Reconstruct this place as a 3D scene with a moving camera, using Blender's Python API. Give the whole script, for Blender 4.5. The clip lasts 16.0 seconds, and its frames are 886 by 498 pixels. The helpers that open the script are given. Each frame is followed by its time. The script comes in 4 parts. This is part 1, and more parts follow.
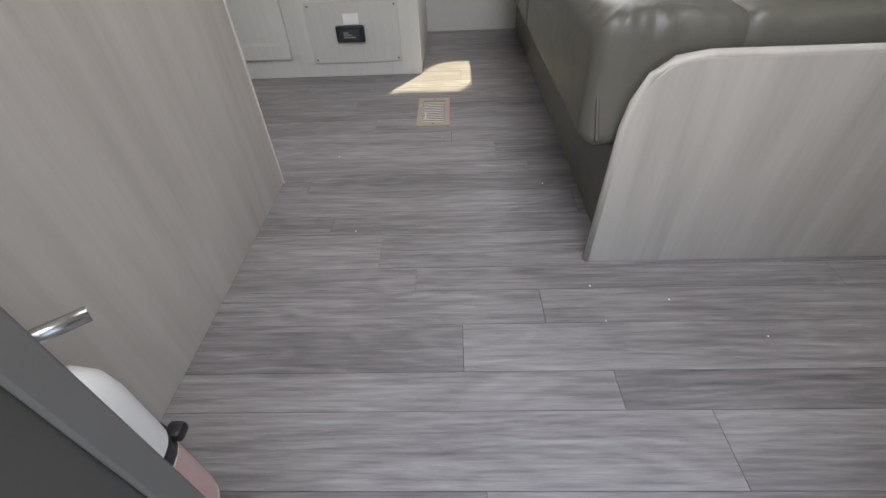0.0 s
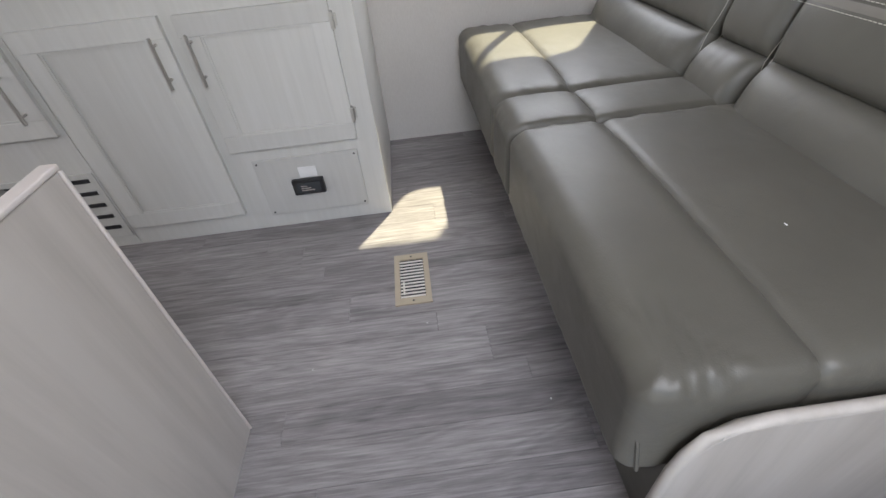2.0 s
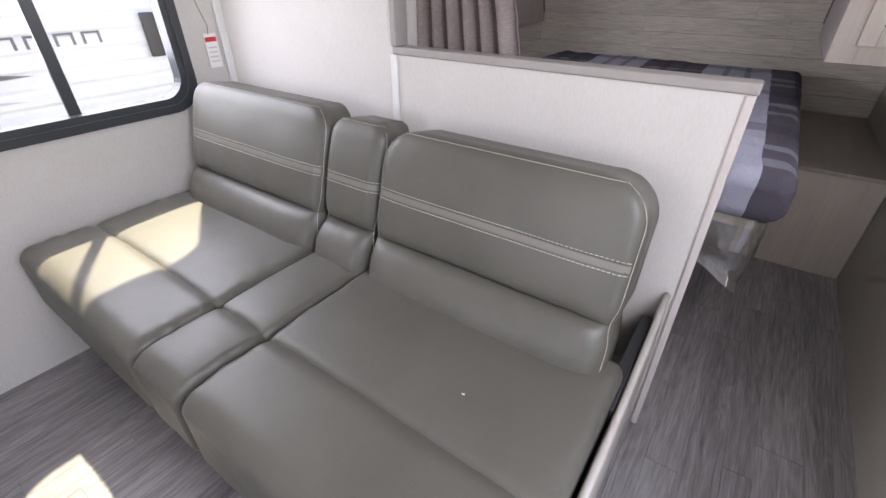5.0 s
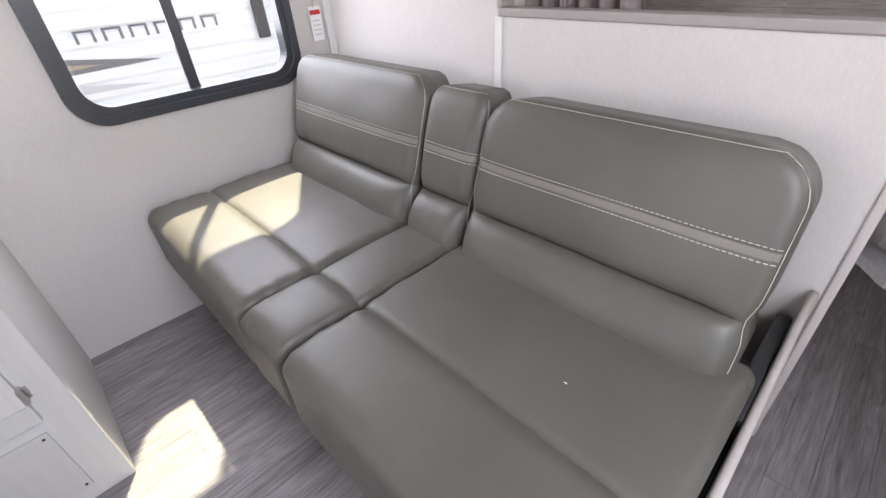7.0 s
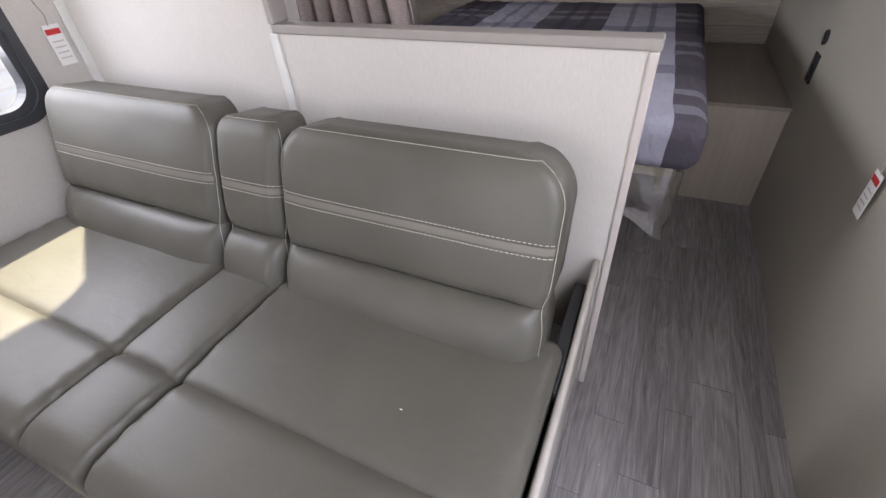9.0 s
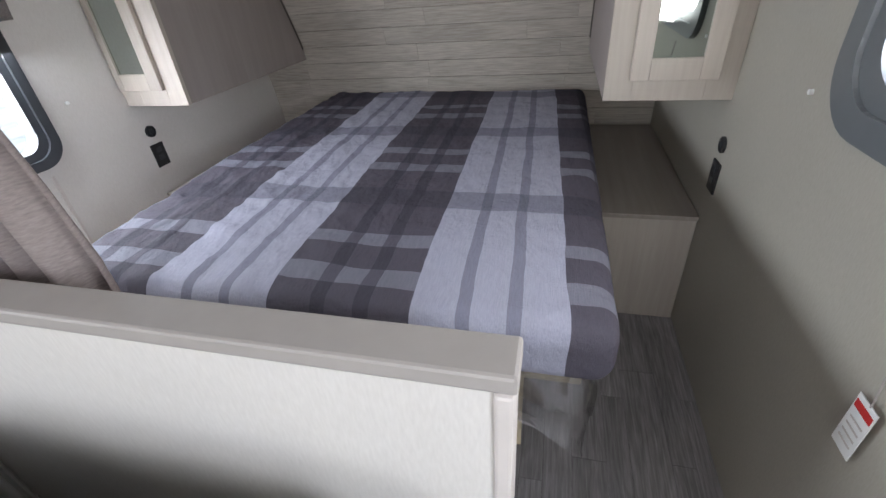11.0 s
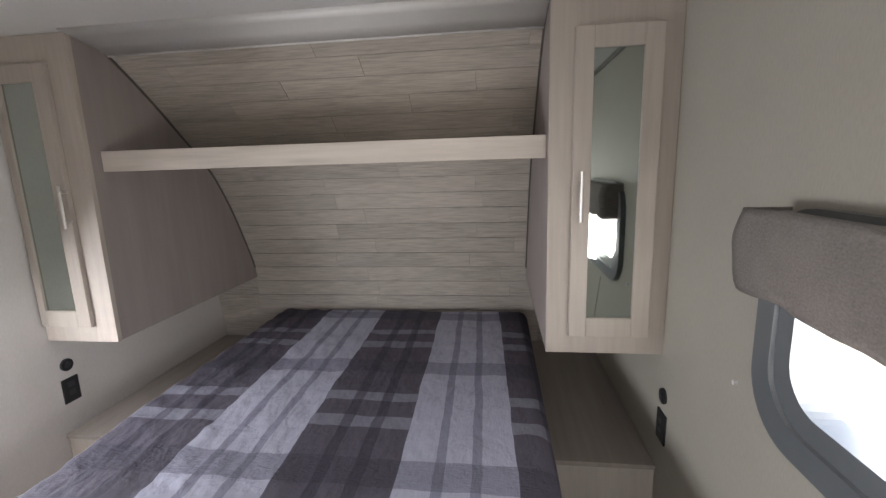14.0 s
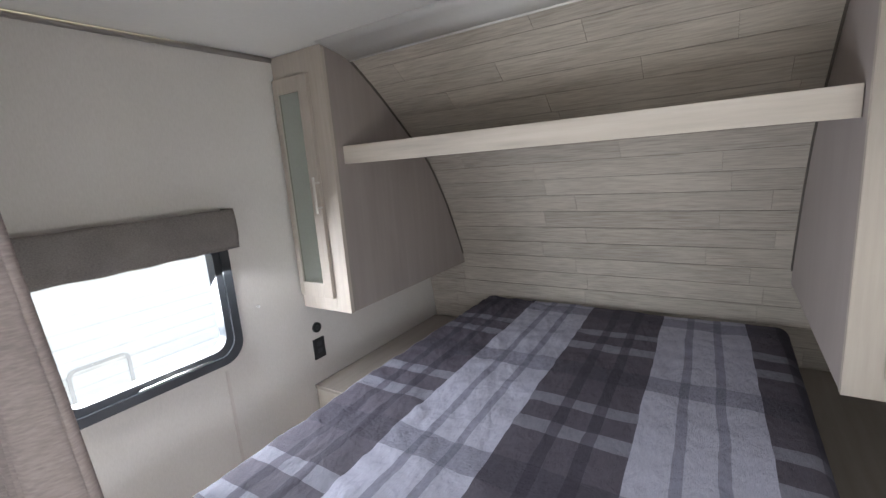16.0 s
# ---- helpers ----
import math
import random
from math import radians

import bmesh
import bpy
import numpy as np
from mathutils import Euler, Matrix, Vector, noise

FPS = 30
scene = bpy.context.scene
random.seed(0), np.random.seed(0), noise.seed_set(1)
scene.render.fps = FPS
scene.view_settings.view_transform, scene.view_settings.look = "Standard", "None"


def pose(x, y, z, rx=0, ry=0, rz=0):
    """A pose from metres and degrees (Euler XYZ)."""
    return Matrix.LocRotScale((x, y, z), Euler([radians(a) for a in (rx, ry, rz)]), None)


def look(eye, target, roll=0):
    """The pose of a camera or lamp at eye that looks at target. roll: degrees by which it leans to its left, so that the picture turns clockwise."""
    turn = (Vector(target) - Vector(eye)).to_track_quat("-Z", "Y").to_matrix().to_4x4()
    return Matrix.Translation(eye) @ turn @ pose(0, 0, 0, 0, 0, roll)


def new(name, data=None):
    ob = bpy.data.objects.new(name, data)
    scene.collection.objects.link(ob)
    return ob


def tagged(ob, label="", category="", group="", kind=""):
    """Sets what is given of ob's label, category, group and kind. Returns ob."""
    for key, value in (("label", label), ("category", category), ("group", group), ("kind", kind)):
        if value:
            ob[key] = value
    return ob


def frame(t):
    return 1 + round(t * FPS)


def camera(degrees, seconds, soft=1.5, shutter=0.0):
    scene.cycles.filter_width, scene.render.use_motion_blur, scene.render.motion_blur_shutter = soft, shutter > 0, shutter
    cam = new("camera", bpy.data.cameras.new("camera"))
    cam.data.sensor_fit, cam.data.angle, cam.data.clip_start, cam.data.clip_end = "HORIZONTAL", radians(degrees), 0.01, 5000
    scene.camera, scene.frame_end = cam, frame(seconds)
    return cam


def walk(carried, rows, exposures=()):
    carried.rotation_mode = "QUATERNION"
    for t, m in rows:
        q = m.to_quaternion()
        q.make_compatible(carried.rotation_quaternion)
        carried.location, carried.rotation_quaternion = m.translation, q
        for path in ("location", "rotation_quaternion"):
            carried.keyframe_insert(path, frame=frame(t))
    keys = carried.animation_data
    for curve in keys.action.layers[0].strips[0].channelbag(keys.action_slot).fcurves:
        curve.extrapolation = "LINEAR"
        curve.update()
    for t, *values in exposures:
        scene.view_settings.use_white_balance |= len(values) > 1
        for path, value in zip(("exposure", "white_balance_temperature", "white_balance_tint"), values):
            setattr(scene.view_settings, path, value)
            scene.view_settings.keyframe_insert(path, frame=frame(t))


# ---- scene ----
cam = camera(91.0, 16.0)
PATH = [
    (0, (2.316, -0.107, 0.647), (2.25, 1.389, -0.678), -2.8),
    (0.5, (2.275, -0.007, 0.774), (2.291, 1.53, -0.505), -0.8),
    (1, (2.333, 0.145, 0.887), (2.36, 1.682, -0.391), -2.1),
    (1.5, (2.324, 0.193, 0.969), (2.337, 1.727, -0.313), -2.2),
    (2, (2.313, 0.353, 0.943), (2.367, 1.878, -0.35), -6.1),
    (2.5, (2.323, 0.462, 1.049), (2.44, 1.931, -0.303), -10.3),
    (3, (2.426, 0.482, 1.115), (2.853, 1.887, -0.243), -9.0),
    (3.5, (2.498, 0.519, 1.146), (3.474, 1.736, -0.105), -6.7),
    (4, (2.473, 0.52, 1.158), (3.745, 1.439, -0.082), -3.9),
    (4.5, (2.418, 0.524, 1.173), (3.778, 1.399, -0.005), -1.9),
    (5, (2.379, 0.543, 1.189), (3.759, 1.52, 0.121), -0.2),
    (7.5, (2.372, 0.632, 1.136), (3.451, 1.864, -0.013), -4.3),
    (8, (2.351, 0.653, 1.158), (3.41, 1.824, -0.07), -2.5),
    (8.5, (2.383, 0.625, 1.175), (3.53, 1.687, -0.071), -4.5),
    (9, (2.504, 0.544, 1.212), (3.912, 1.266, -0.01), -4.1),
    (11.3, (3.245, 0.526, 1.330), (4.924, 0.926, 0.320), -3.1),
    (11.5, (3.275, 0.519, 1.380), (5.017, 0.919, 0.481), -1.8),
    (12, (3.333, 0.483, 1.466), (5.182, 0.895, 0.824), -1.2),
    (12.5, (3.334, 0.469, 1.530), (5.263, 0.793, 1.112), -0.3),
    (13, (3.334, 0.483, 1.529), (5.274, 0.792, 1.152), -0.8),
    (13.5, (3.324, 0.482, 1.526), (5.272, 0.749, 1.159), -2.0),
    (14, (3.299, 0.543, 1.525), (5.249, 0.791, 1.156), -1.7),
    (14.5, (3.273, 0.617, 1.523), (5.214, 0.931, 1.161), -1.9),
    (15, (3.268, 0.665, 1.508), (5.165, 1.181, 1.137), -2.5),
    (15.5, (3.344, 0.666, 1.519), (5.131, 1.481, 1.143), -3.8),
    (16, (3.420, 0.634, 1.512), (5.059, 1.715, 1.132), -4.4),
]
EXPOSURES = [(0, 1.2, 6650, 10), (1.2, 1.35, 6350, 11), (2, 1.35, 6350, 12), (3, 1.3, 6350, 13), (3.6, 1.75, 6250, 17), (8.5, 1.72, 6300, 18), (9.2, 1.6, 6400, 16),
             (11.5, 1.9, 6100, 9), (12.5, 1.85, 6450, 11), (15, 1.8, 6500, 12), (16, 1.95, 6250, 9)]
walk(cam, [(t, look(eye, target, roll)) for t, eye, target, roll in PATH], EXPOSURES)

# ---- world, sun, exposure ----
SUN = Vector((0.345, 0.564, 1.0)).normalized()
world = bpy.data.worlds.new("sky")
scene.world = world
world.use_nodes = True
wn = world.node_tree.nodes
sky = wn.new("ShaderNodeTexSky")
sky.sky_type = "NISHITA"
sky.sun_disc = False
sky.sun_elevation = math.asin(SUN.z)
sky.sun_rotation = math.atan2(SUN.x, SUN.y)
world.node_tree.links.new(sky.outputs[0], wn["Background"].inputs[0])
wn["Background"].inputs[1].default_value = 0.15
sun_data = bpy.data.lights.new("sun", "SUN")
sun_data.energy, sun_data.angle, sun_data.color = 4.6, radians(1.2), (1.0, 0.92, 0.62)
sun = new("sun", sun_data)
sun.matrix_world = look(SUN * 20, (0, 0, 0))


def area(name, eye, target, w, h, power, color=(1, 1, 1)):
    """A rectangular lamp: daylight at an opening, or fill from the rear."""
    d = bpy.data.lights.new(name, "AREA")
    d.shape, d.size, d.size_y, d.energy, d.color = "RECTANGLE", w, h, power, color
    o = new(name, d)
    o.matrix_world = look(eye, target)
    return o


area("daylight_entry", (2.46, -0.10, 1.45), (2.5, 0.9, 0.1), 0.60, 0.8, 7.5, (0.98, 0.98, 1.0))
area("daylight_bed_far", (4.05, 2.38, 1.05), (4.15, 1.6, 0.2), 0.62, 0.52, 9.0, (0.93, 0.96, 1.0))
area("daylight_bed_near", (3.85, -0.06, 1.21), (4.4, 1.3, 1.6), 0.72, 0.40, 4.0, (1.0, 0.98, 0.95))
area("daylight_lounge", (2.87, 2.39, 1.15), (2.75, 1.5, 0.25), 0.68, 0.68, 3.4, (0.97, 0.98, 1.0))
# added fill from the unseen rear end, brightens partition and floor
area("fill_rear", (-1.05, 1.16, 1.3), (1.5, 1.16, 0.9), 1.6, 0.8, 10, (1.0, 0.98, 0.97))


# ---- materials ----
class Nodes:
    """A short way to write a node tree."""

    def __init__(self, name):
        self.m = bpy.data.materials.new(name)
        self.m.use_nodes = True
        self.t = self.m.node_tree
        self.b = self.t.nodes["Principled BSDF"]
        self.co = self.add("ShaderNodeTexCoord").outputs["Object"]

    def add(self, kind, **values):
        n = self.t.nodes.new(kind)
        for k, v in values.items():
            n.inputs[k.replace("_", " ")].default_value = v
        return n

    def link(self, a, b):
        self.t.links.new(a, b)

    def scaled(self, s, src=None):
        n = self.add("ShaderNodeMapping")
        n.inputs["Scale"].default_value = s
        self.link(src or self.co, n.inputs["Vector"])
        return n.outputs[0]

    def shifted(self):
        """Object coordinates moved by a random amount for each piece."""
        info = self.add("ShaderNodeObjectInfo")
        mul = self.calc("MULTIPLY", info.outputs["Random"], 37.0)
        comb = self.add("ShaderNodeCombineXYZ")
        for k in range(3):
            self.link(mul, comb.inputs[k])
        v = self.t.nodes.new("ShaderNodeVectorMath")
        v.operation = "ADD"
        self.link(self.co, v.inputs[0])
        self.link(comb.outputs[0], v.inputs[1])
        return v.outputs[0], info.outputs["Random"]

    def noise(self, scale, vec=None, detail=4.0, rough=0.55, dist=0.0):
        n = self.add("ShaderNodeTexNoise", Scale=scale, Detail=detail, Roughness=rough, Distortion=dist)
        self.link(vec or self.co, n.inputs["Vector"])
        return n.outputs["Fac"]

    def calc(self, op, a, b=0.0, c=0.0):
        n = self.t.nodes.new("ShaderNodeMath")
        n.operation = op
        for k, v in enumerate((a, b, c)):
            if isinstance(v, (int, float)):
                n.inputs[k].default_value = v
            else:
                self.link(v, n.inputs[k])
        return n.outputs[0]

    def ramp(self, fac, stops):
        n = self.t.nodes.new("ShaderNodeValToRGB")
        e = n.color_ramp.elements
        while len(e) < len(stops):
            e.new(0.5)
        for k, (p, c) in enumerate(stops):
            e[k].position, e[k].color = p, (*c, 1)
        self.link(fac, n.inputs[0])
        return n.outputs[0]

    def mix(self, fac, a, b, mode="MIX"):
        n = self.t.nodes.new("ShaderNodeMixRGB")
        n.blend_type = mode
        for k, v in enumerate((fac, a, b)):
            if isinstance(v, (int, float)):
                n.inputs[k].default_value = v
            elif isinstance(v, tuple):
                n.inputs[k].default_value = (*v, 1)
            else:
                self.link(v, n.inputs[k])
        return n.outputs[0]

    def bump(self, height, strength, dist=0.002):
        n = self.add("ShaderNodeBump", Strength=strength, Distance=dist)
        self.link(height, n.inputs["Height"])
        self.link(n.outputs[0], self.b.inputs["Normal"])

    def done(self, color, rough=0.5, metal=0.0, spec=0.5):
        for key, v in (("Base Color", color), ("Roughness", rough), ("Metallic", metal), ("Specular IOR Level", spec)):
            if isinstance(v, tuple):
                self.b.inputs[key].default_value = (*v, 1)
            elif isinstance(v, (int, float)):
                self.b.inputs[key].default_value = v
            else:
                self.link(v, self.b.inputs[key])
        return self.m


def wood(name, dark, mid, light, axis, rough=0.45, grain=14.0, bands=1.0, spec=0.4):
    """Printed wood grain that runs along the given axis."""
    n = Nodes(name)
    v, rnd = n.shifted()
    s = [grain, grain, grain]
    s[axis] = grain * 0.055
    fine = n.noise(4.0, n.scaled(s, v), 6.0, 0.65)
    s2 = [2.6, 2.6, 2.6]
    s2[axis] = 0.5
    broad = n.noise(1.6, n.scaled(s2, v), 3.0, 0.6, 1.4)
    fac = n.calc("ADD", n.calc("MULTIPLY", fine, 0.6), n.calc("MULTIPLY", broad, 0.4 * bands))
    col = n.ramp(fac, [(0.3, dark), (0.5, mid), (0.68, light)])
    tone = n.calc("ADD", n.calc("MULTIPLY", rnd, 0.22), 0.89)
    col = n.mix(1.0, col, n.ramp(tone, [(0.0, (0, 0, 0)), (1.0, (1, 1, 1))]), "MULTIPLY")
    n.bump(fine, 0.12, 0.001)
    return n.done(col, n.calc("ADD", n.calc("MULTIPLY", fine, 0.15), rough - 0.07), 0.0, spec)


def plain(name, color, rough=0.5, metal=0.0, vary=0.06, scale=30.0, bump=0.05, spec=0.5):
    n = Nodes(name)
    big, small = n.noise(3.0), n.noise(scale)
    f = n.calc("ADD", n.calc("MULTIPLY", big, 0.5), n.calc("MULTIPLY", small, 0.5))
    col = n.ramp(f, [(0.3, tuple(c * (1 - vary) for c in color)), (0.7, tuple(min(1, c * (1 + vary)) for c in color))])
    n.bump(small, bump, 0.001)
    return n.done(col, rough, metal, spec)


def floor_material():
    """Printed vinyl plank: fine streaks, broad tone and arched growth rings."""
    n = Nodes("floor_vinyl")
    v, rnd = n.shifted()
    fine = n.noise(4.0, n.scaled((2.6, 44, 44), v), 7.0, 0.72)
    streak = n.noise(1.0, n.scaled((4.0, 75, 75), v), 4.0, 0.65, 0.8)
    broad = n.noise(1.0, n.scaled((1.7, 9.0, 9.0), v), 2.0, 0.5, 0.5)
    rings = n.calc("SINE", n.calc("MULTIPLY", broad, 62.0))
    fac = n.calc("ADD", n.calc("MULTIPLY", fine, 0.5), n.calc("MULTIPLY", streak, 0.5))
    fac = n.calc("ADD", fac, n.calc("MULTIPLY", rings, 0.028))
    fac = n.calc("ADD", fac, n.calc("MULTIPLY", n.calc("SUBTRACT", rnd, 0.5), 0.10))
    fac = n.calc("ADD", fac, n.calc("MULTIPLY", n.calc("SUBTRACT", broad, 0.5), 0.25))
    col = n.ramp(fac, [(0.28, (0.105, 0.096, 0.099)), (0.5, (0.228, 0.212, 0.216)), (0.72, (0.39, 0.365, 0.367))])
    n.bump(fine, 0.12, 0.001)
    return n.done(col, n.calc("ADD", n.calc("MULTIPLY", fine, 0.15), 0.33), 0.0, 0.45)


M_FLOOR = floor_material()
M_OAK_Z = wood("whitewashed_oak", (0.385, 0.335, 0.29), (0.43, 0.38, 0.33), (0.475, 0.425, 0.37), 2, 0.5, 14.0)
M_OAK_Y = wood("whitewashed_oak_across", (0.42, 0.375, 0.325), (0.55, 0.49, 0.43), (0.64, 0.585, 0.53), 1, 0.5, 8.0)
M_OAK_PANEL = wood("whitewashed_oak_panel", (0.33, 0.298, 0.268), (0.415, 0.382, 0.348), (0.48, 0.447, 0.412), 2, 0.5, 6.0, 1.3)
M_CABINET = wood("pale_cabinet", (0.565, 0.555, 0.525), (0.605, 0.595, 0.565), (0.64, 0.63, 0.605), 2, 0.42, 14.0)
M_WARD_SIDE = wood("greige_laminate", (0.27, 0.232, 0.218), (0.305, 0.265, 0.25), (0.335, 0.295, 0.28), 2, 0.5, 7.0)
M_STAND = wood("stand_laminate", (0.24, 0.205, 0.18), (0.285, 0.25, 0.22), (0.33, 0.29, 0.26), 0, 0.5, 7.0)
M_BOARD = wood("weathered_board", (0.33, 0.29, 0.25), (0.54, 0.49, 0.43), (0.64, 0.59, 0.525), 1, 0.6, 40.0, 0.7)
M_GAP = plain("board_gap", (0.15, 0.13, 0.112), 0.8)
M_SUBFLOOR = plain("floor_joint", (0.05, 0.045, 0.045), 0.7)
M_CEIL = plain("ceiling_vinyl", (0.80, 0.79, 0.77), 0.6, vary=0.03, scale=60, bump=0.1)
M_TRIM = plain("grey_trim", (0.34, 0.31, 0.29), 0.45)
M_TRIM_WHITE = plain("white_trim", (0.74, 0.73, 0.71), 0.4)
M_TRIM_PALE = plain("pale_trim", (0.58, 0.53, 0.50), 0.45)
M_EDGE = plain("dark_edge", (0.10, 0.085, 0.075), 0.5)
M_BLACK = plain("black_plastic", (0.018, 0.018, 0.02), 0.4)
M_FRAME = plain("window_frame_black", (0.035, 0.038, 0.043), 0.32)
# lighter copy of the dark frame, reflected light put into its colour
M_FRAME_SHEEN = plain("window_frame_sheen", (0.13, 0.14, 0.15), 0.28)
M_CHROME = plain("brushed_nickel", (0.56, 0.54, 0.51), 0.42, 1.0, 0.04, 80)
M_COUNTER = plain("white_counter", (0.72, 0.72, 0.72), 0.25, vary=0.04, scale=120)
M_STEEL = plain("steel", (0.55, 0.55, 0.56), 0.25, 1.0)
M_VENT = plain("beige_metal", (0.43, 0.36, 0.27), 0.45)
M_SLAT = plain("pale_slat", (0.70, 0.67, 0.62), 0.4)
M_WHITE = plain("white_paint", (0.80, 0.80, 0.79), 0.35)
M_RED = plain("red_print", (0.55, 0.03, 0.03), 0.5)
M_PAPER = plain("white_paper", (0.82, 0.81, 0.80), 0.7)
M_STITCH = plain("pale_thread", (0.55, 0.52, 0.46), 0.7)
M_BENCH = plain("charcoal_cushion", (0.12, 0.115, 0.11), 0.6, scale=220, bump=0.3)
M_GROUND = plain("gravel", (0.42, 0.405, 0.38), 0.9, vary=0.3, scale=60, bump=0.6)
M_SIDING = plain("white_siding", (0.80, 0.81, 0.82), 0.4, vary=0.03)
M_SIDING_GREY = plain("grey_stripe", (0.16, 0.16, 0.17), 0.4)
M_SIDING_TAN = plain("tan_stripe", (0.36, 0.30, 0.22), 0.4)
M_SKIN = plain("outer_skin", (0.75, 0.75, 0.74), 0.5)
M_PLY = plain("raw_plywood", (0.52, 0.44, 0.30), 0.7, vary=0.15, scale=25)


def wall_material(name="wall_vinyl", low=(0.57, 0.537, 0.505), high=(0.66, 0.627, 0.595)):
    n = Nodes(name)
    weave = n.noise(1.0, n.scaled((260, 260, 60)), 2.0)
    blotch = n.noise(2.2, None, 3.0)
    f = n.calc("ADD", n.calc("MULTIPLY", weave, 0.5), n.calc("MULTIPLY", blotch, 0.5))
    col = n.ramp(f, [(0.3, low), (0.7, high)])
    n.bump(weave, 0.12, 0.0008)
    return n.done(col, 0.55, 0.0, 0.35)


def leather_material():
    n = Nodes("grey_leather")
    vor = n.add("ShaderNodeTexVoronoi", Scale=420.0)
    n.link(n.co, vor.inputs["Vector"])
    wr = n.noise(16.0, n.scaled((1.0, 0.6, 1.0)), 5.0, 0.6, 0.8)
    big = n.noise(3.0)
    col = n.ramp(big, [(0.3, (0.084, 0.079, 0.066)), (0.7, (0.112, 0.106, 0.089))])
    h = n.calc("ADD", n.calc("MULTIPLY", vor.outputs["Distance"], 0.12), wr)
    n.bump(h, 0.22, 0.006)
    return n.done(col, n.calc("ADD", n.calc("MULTIPLY", wr, 0.16), 0.36), 0.0, 0.5)


def plaid_material():
    """Woven plaid: wide light and dark bands with thin stripes both ways."""
    n = Nodes("plaid_cotton")
    wob = n.noise(5.0, None, 2.0)
    sep = n.add("ShaderNodeSeparateXYZ")
    n.link(n.co, sep.inputs[0])
    off = n.calc("MULTIPLY", n.calc("SUBTRACT", wob, 0.5), 0.02)
    x = n.calc("ADD", sep.outputs[0], off)
    y = n.calc("ADD", sep.outputs[1], off)

    def band(coord, start, width, period):
        ph = n.calc("FRACT", n.calc("DIVIDE", n.calc("SUBTRACT", coord, start - 10 * period), period))
        return n.calc("LESS_THAN", ph, width / period)

    y = n.calc("SUBTRACT", y, n.calc("MULTIPLY", n.calc("SUBTRACT", x, 3.86), 0.033))
    light = band(y, 0.478, 0.320, 0.650)
    thin_y = n.calc("MAXIMUM", band(y, 0.570, 0.028, 0.650), band(y, 0.672, 0.028, 0.650))
    thin_d = n.calc("MAXIMUM", band(y, 0.887, 0.036, 0.650), band(y, 0.988, 0.036, 0.650))
    pale_x = n.calc("MAXIMUM", band(x, 3.880, 0.065, 0.622), band(x, 4.037, 0.058, 0.622))
    dark_x = band(x, 4.250, 0.11, 0.622)
    col = n.mix(light, (0.088, 0.080, 0.102), (0.37, 0.37, 0.455))
    not_light = n.calc("SUBTRACT", 1.0, light)
    col = n.mix(n.calc("MULTIPLY", n.calc("MULTIPLY", pale_x, not_light), 0.55), col, (0.27, 0.27, 0.33))
    col = n.mix(n.calc("MULTIPLY", n.calc("MULTIPLY", dark_x, light), 0.5), col, (0.09, 0.09, 0.125))
    col = n.mix(n.calc("MULTIPLY", n.calc("MULTIPLY", dark_x, not_light), 0.45), col, (0.045, 0.042, 0.060))
    col = n.mix(n.calc("MULTIPLY", thin_y, 0.55), col, (0.10, 0.10, 0.14))
    col = n.mix(n.calc("MULTIPLY", thin_d, 0.6), col, (0.040, 0.037, 0.054))
    thread = n.noise(1.0, n.scaled((30, 700, 200)), 2.0)
    col = n.mix(0.35, col, n.ramp(thread, [(0.3, (0.5, 0.5, 0.5)), (0.7, (1, 1, 1))]), "MULTIPLY")
    pucker = n.noise(26.0, n.scaled((0.6, 1.0, 1.0)), 3.0)
    crinkle = n.calc("MULTIPLY", n.noise(1.0, n.scaled((150, 34, 60)), 3.0, 0.6, 1.0), n.calc("ADD", n.calc("MULTIPLY", dark_x, 0.5), 0.12))
    relief = n.calc("ADD", n.calc("MULTIPLY", thread, 0.2), n.calc("ADD", pucker, n.noise(7.0, None, 3.0, 0.6, 1.5)))
    n.bump(n.calc("ADD", relief, crinkle), 0.9, 0.010)
    return n.done(col, 0.85, 0.0, 0.2)


def fabric(name, color, scale=(90, 90, 420), thin=0.0):
    n = Nodes(name)
    w = n.noise(1.0, n.scaled(scale), 3.0)
    f = n.noise(9.0)
    c = n.calc("ADD", n.calc("MULTIPLY", w, 0.6), n.calc("MULTIPLY", f, 0.4))
    col = n.ramp(c, [(0.3, tuple(k * 0.7 for k in color)), (0.7, tuple(k * 1.2 for k in color))])
    n.bump(w, 0.4, 0.002)
    n.done(col, 0.9, 0.0, 0.15)
    if thin:
        out = n.t.nodes["Material Output"]
        through_light, mixer = n.add("ShaderNodeBsdfTranslucent"), n.add("ShaderNodeMixShader")
        n.link(col, through_light.inputs["Color"])
        mixer.inputs[0].default_value = thin
        n.link(n.b.outputs[0], mixer.inputs[1])
        n.link(through_light.outputs[0], mixer.inputs[2])
        n.link(mixer.outputs[0], out.inputs["Surface"])
    return n.m


def glass_material(name, gloss, rough=0.02):
    m = bpy.data.materials.new(name)
    m.use_nodes = True
    t = m.node_tree
    t.nodes.clear()
    out, mixer = t.nodes.new("ShaderNodeOutputMaterial"), t.nodes.new("ShaderNodeMixShader")
    clear, shine = t.nodes.new("ShaderNodeBsdfTransparent"), t.nodes.new("ShaderNodeBsdfGlossy")
    shine.inputs["Roughness"].default_value = rough
    mixer.inputs[0].default_value = gloss
    t.links.new(clear.outputs[0], mixer.inputs[1])
    t.links.new(shine.outputs[0], mixer.inputs[2])
    t.links.new(mixer.outputs[0], out.inputs[0])
    return m


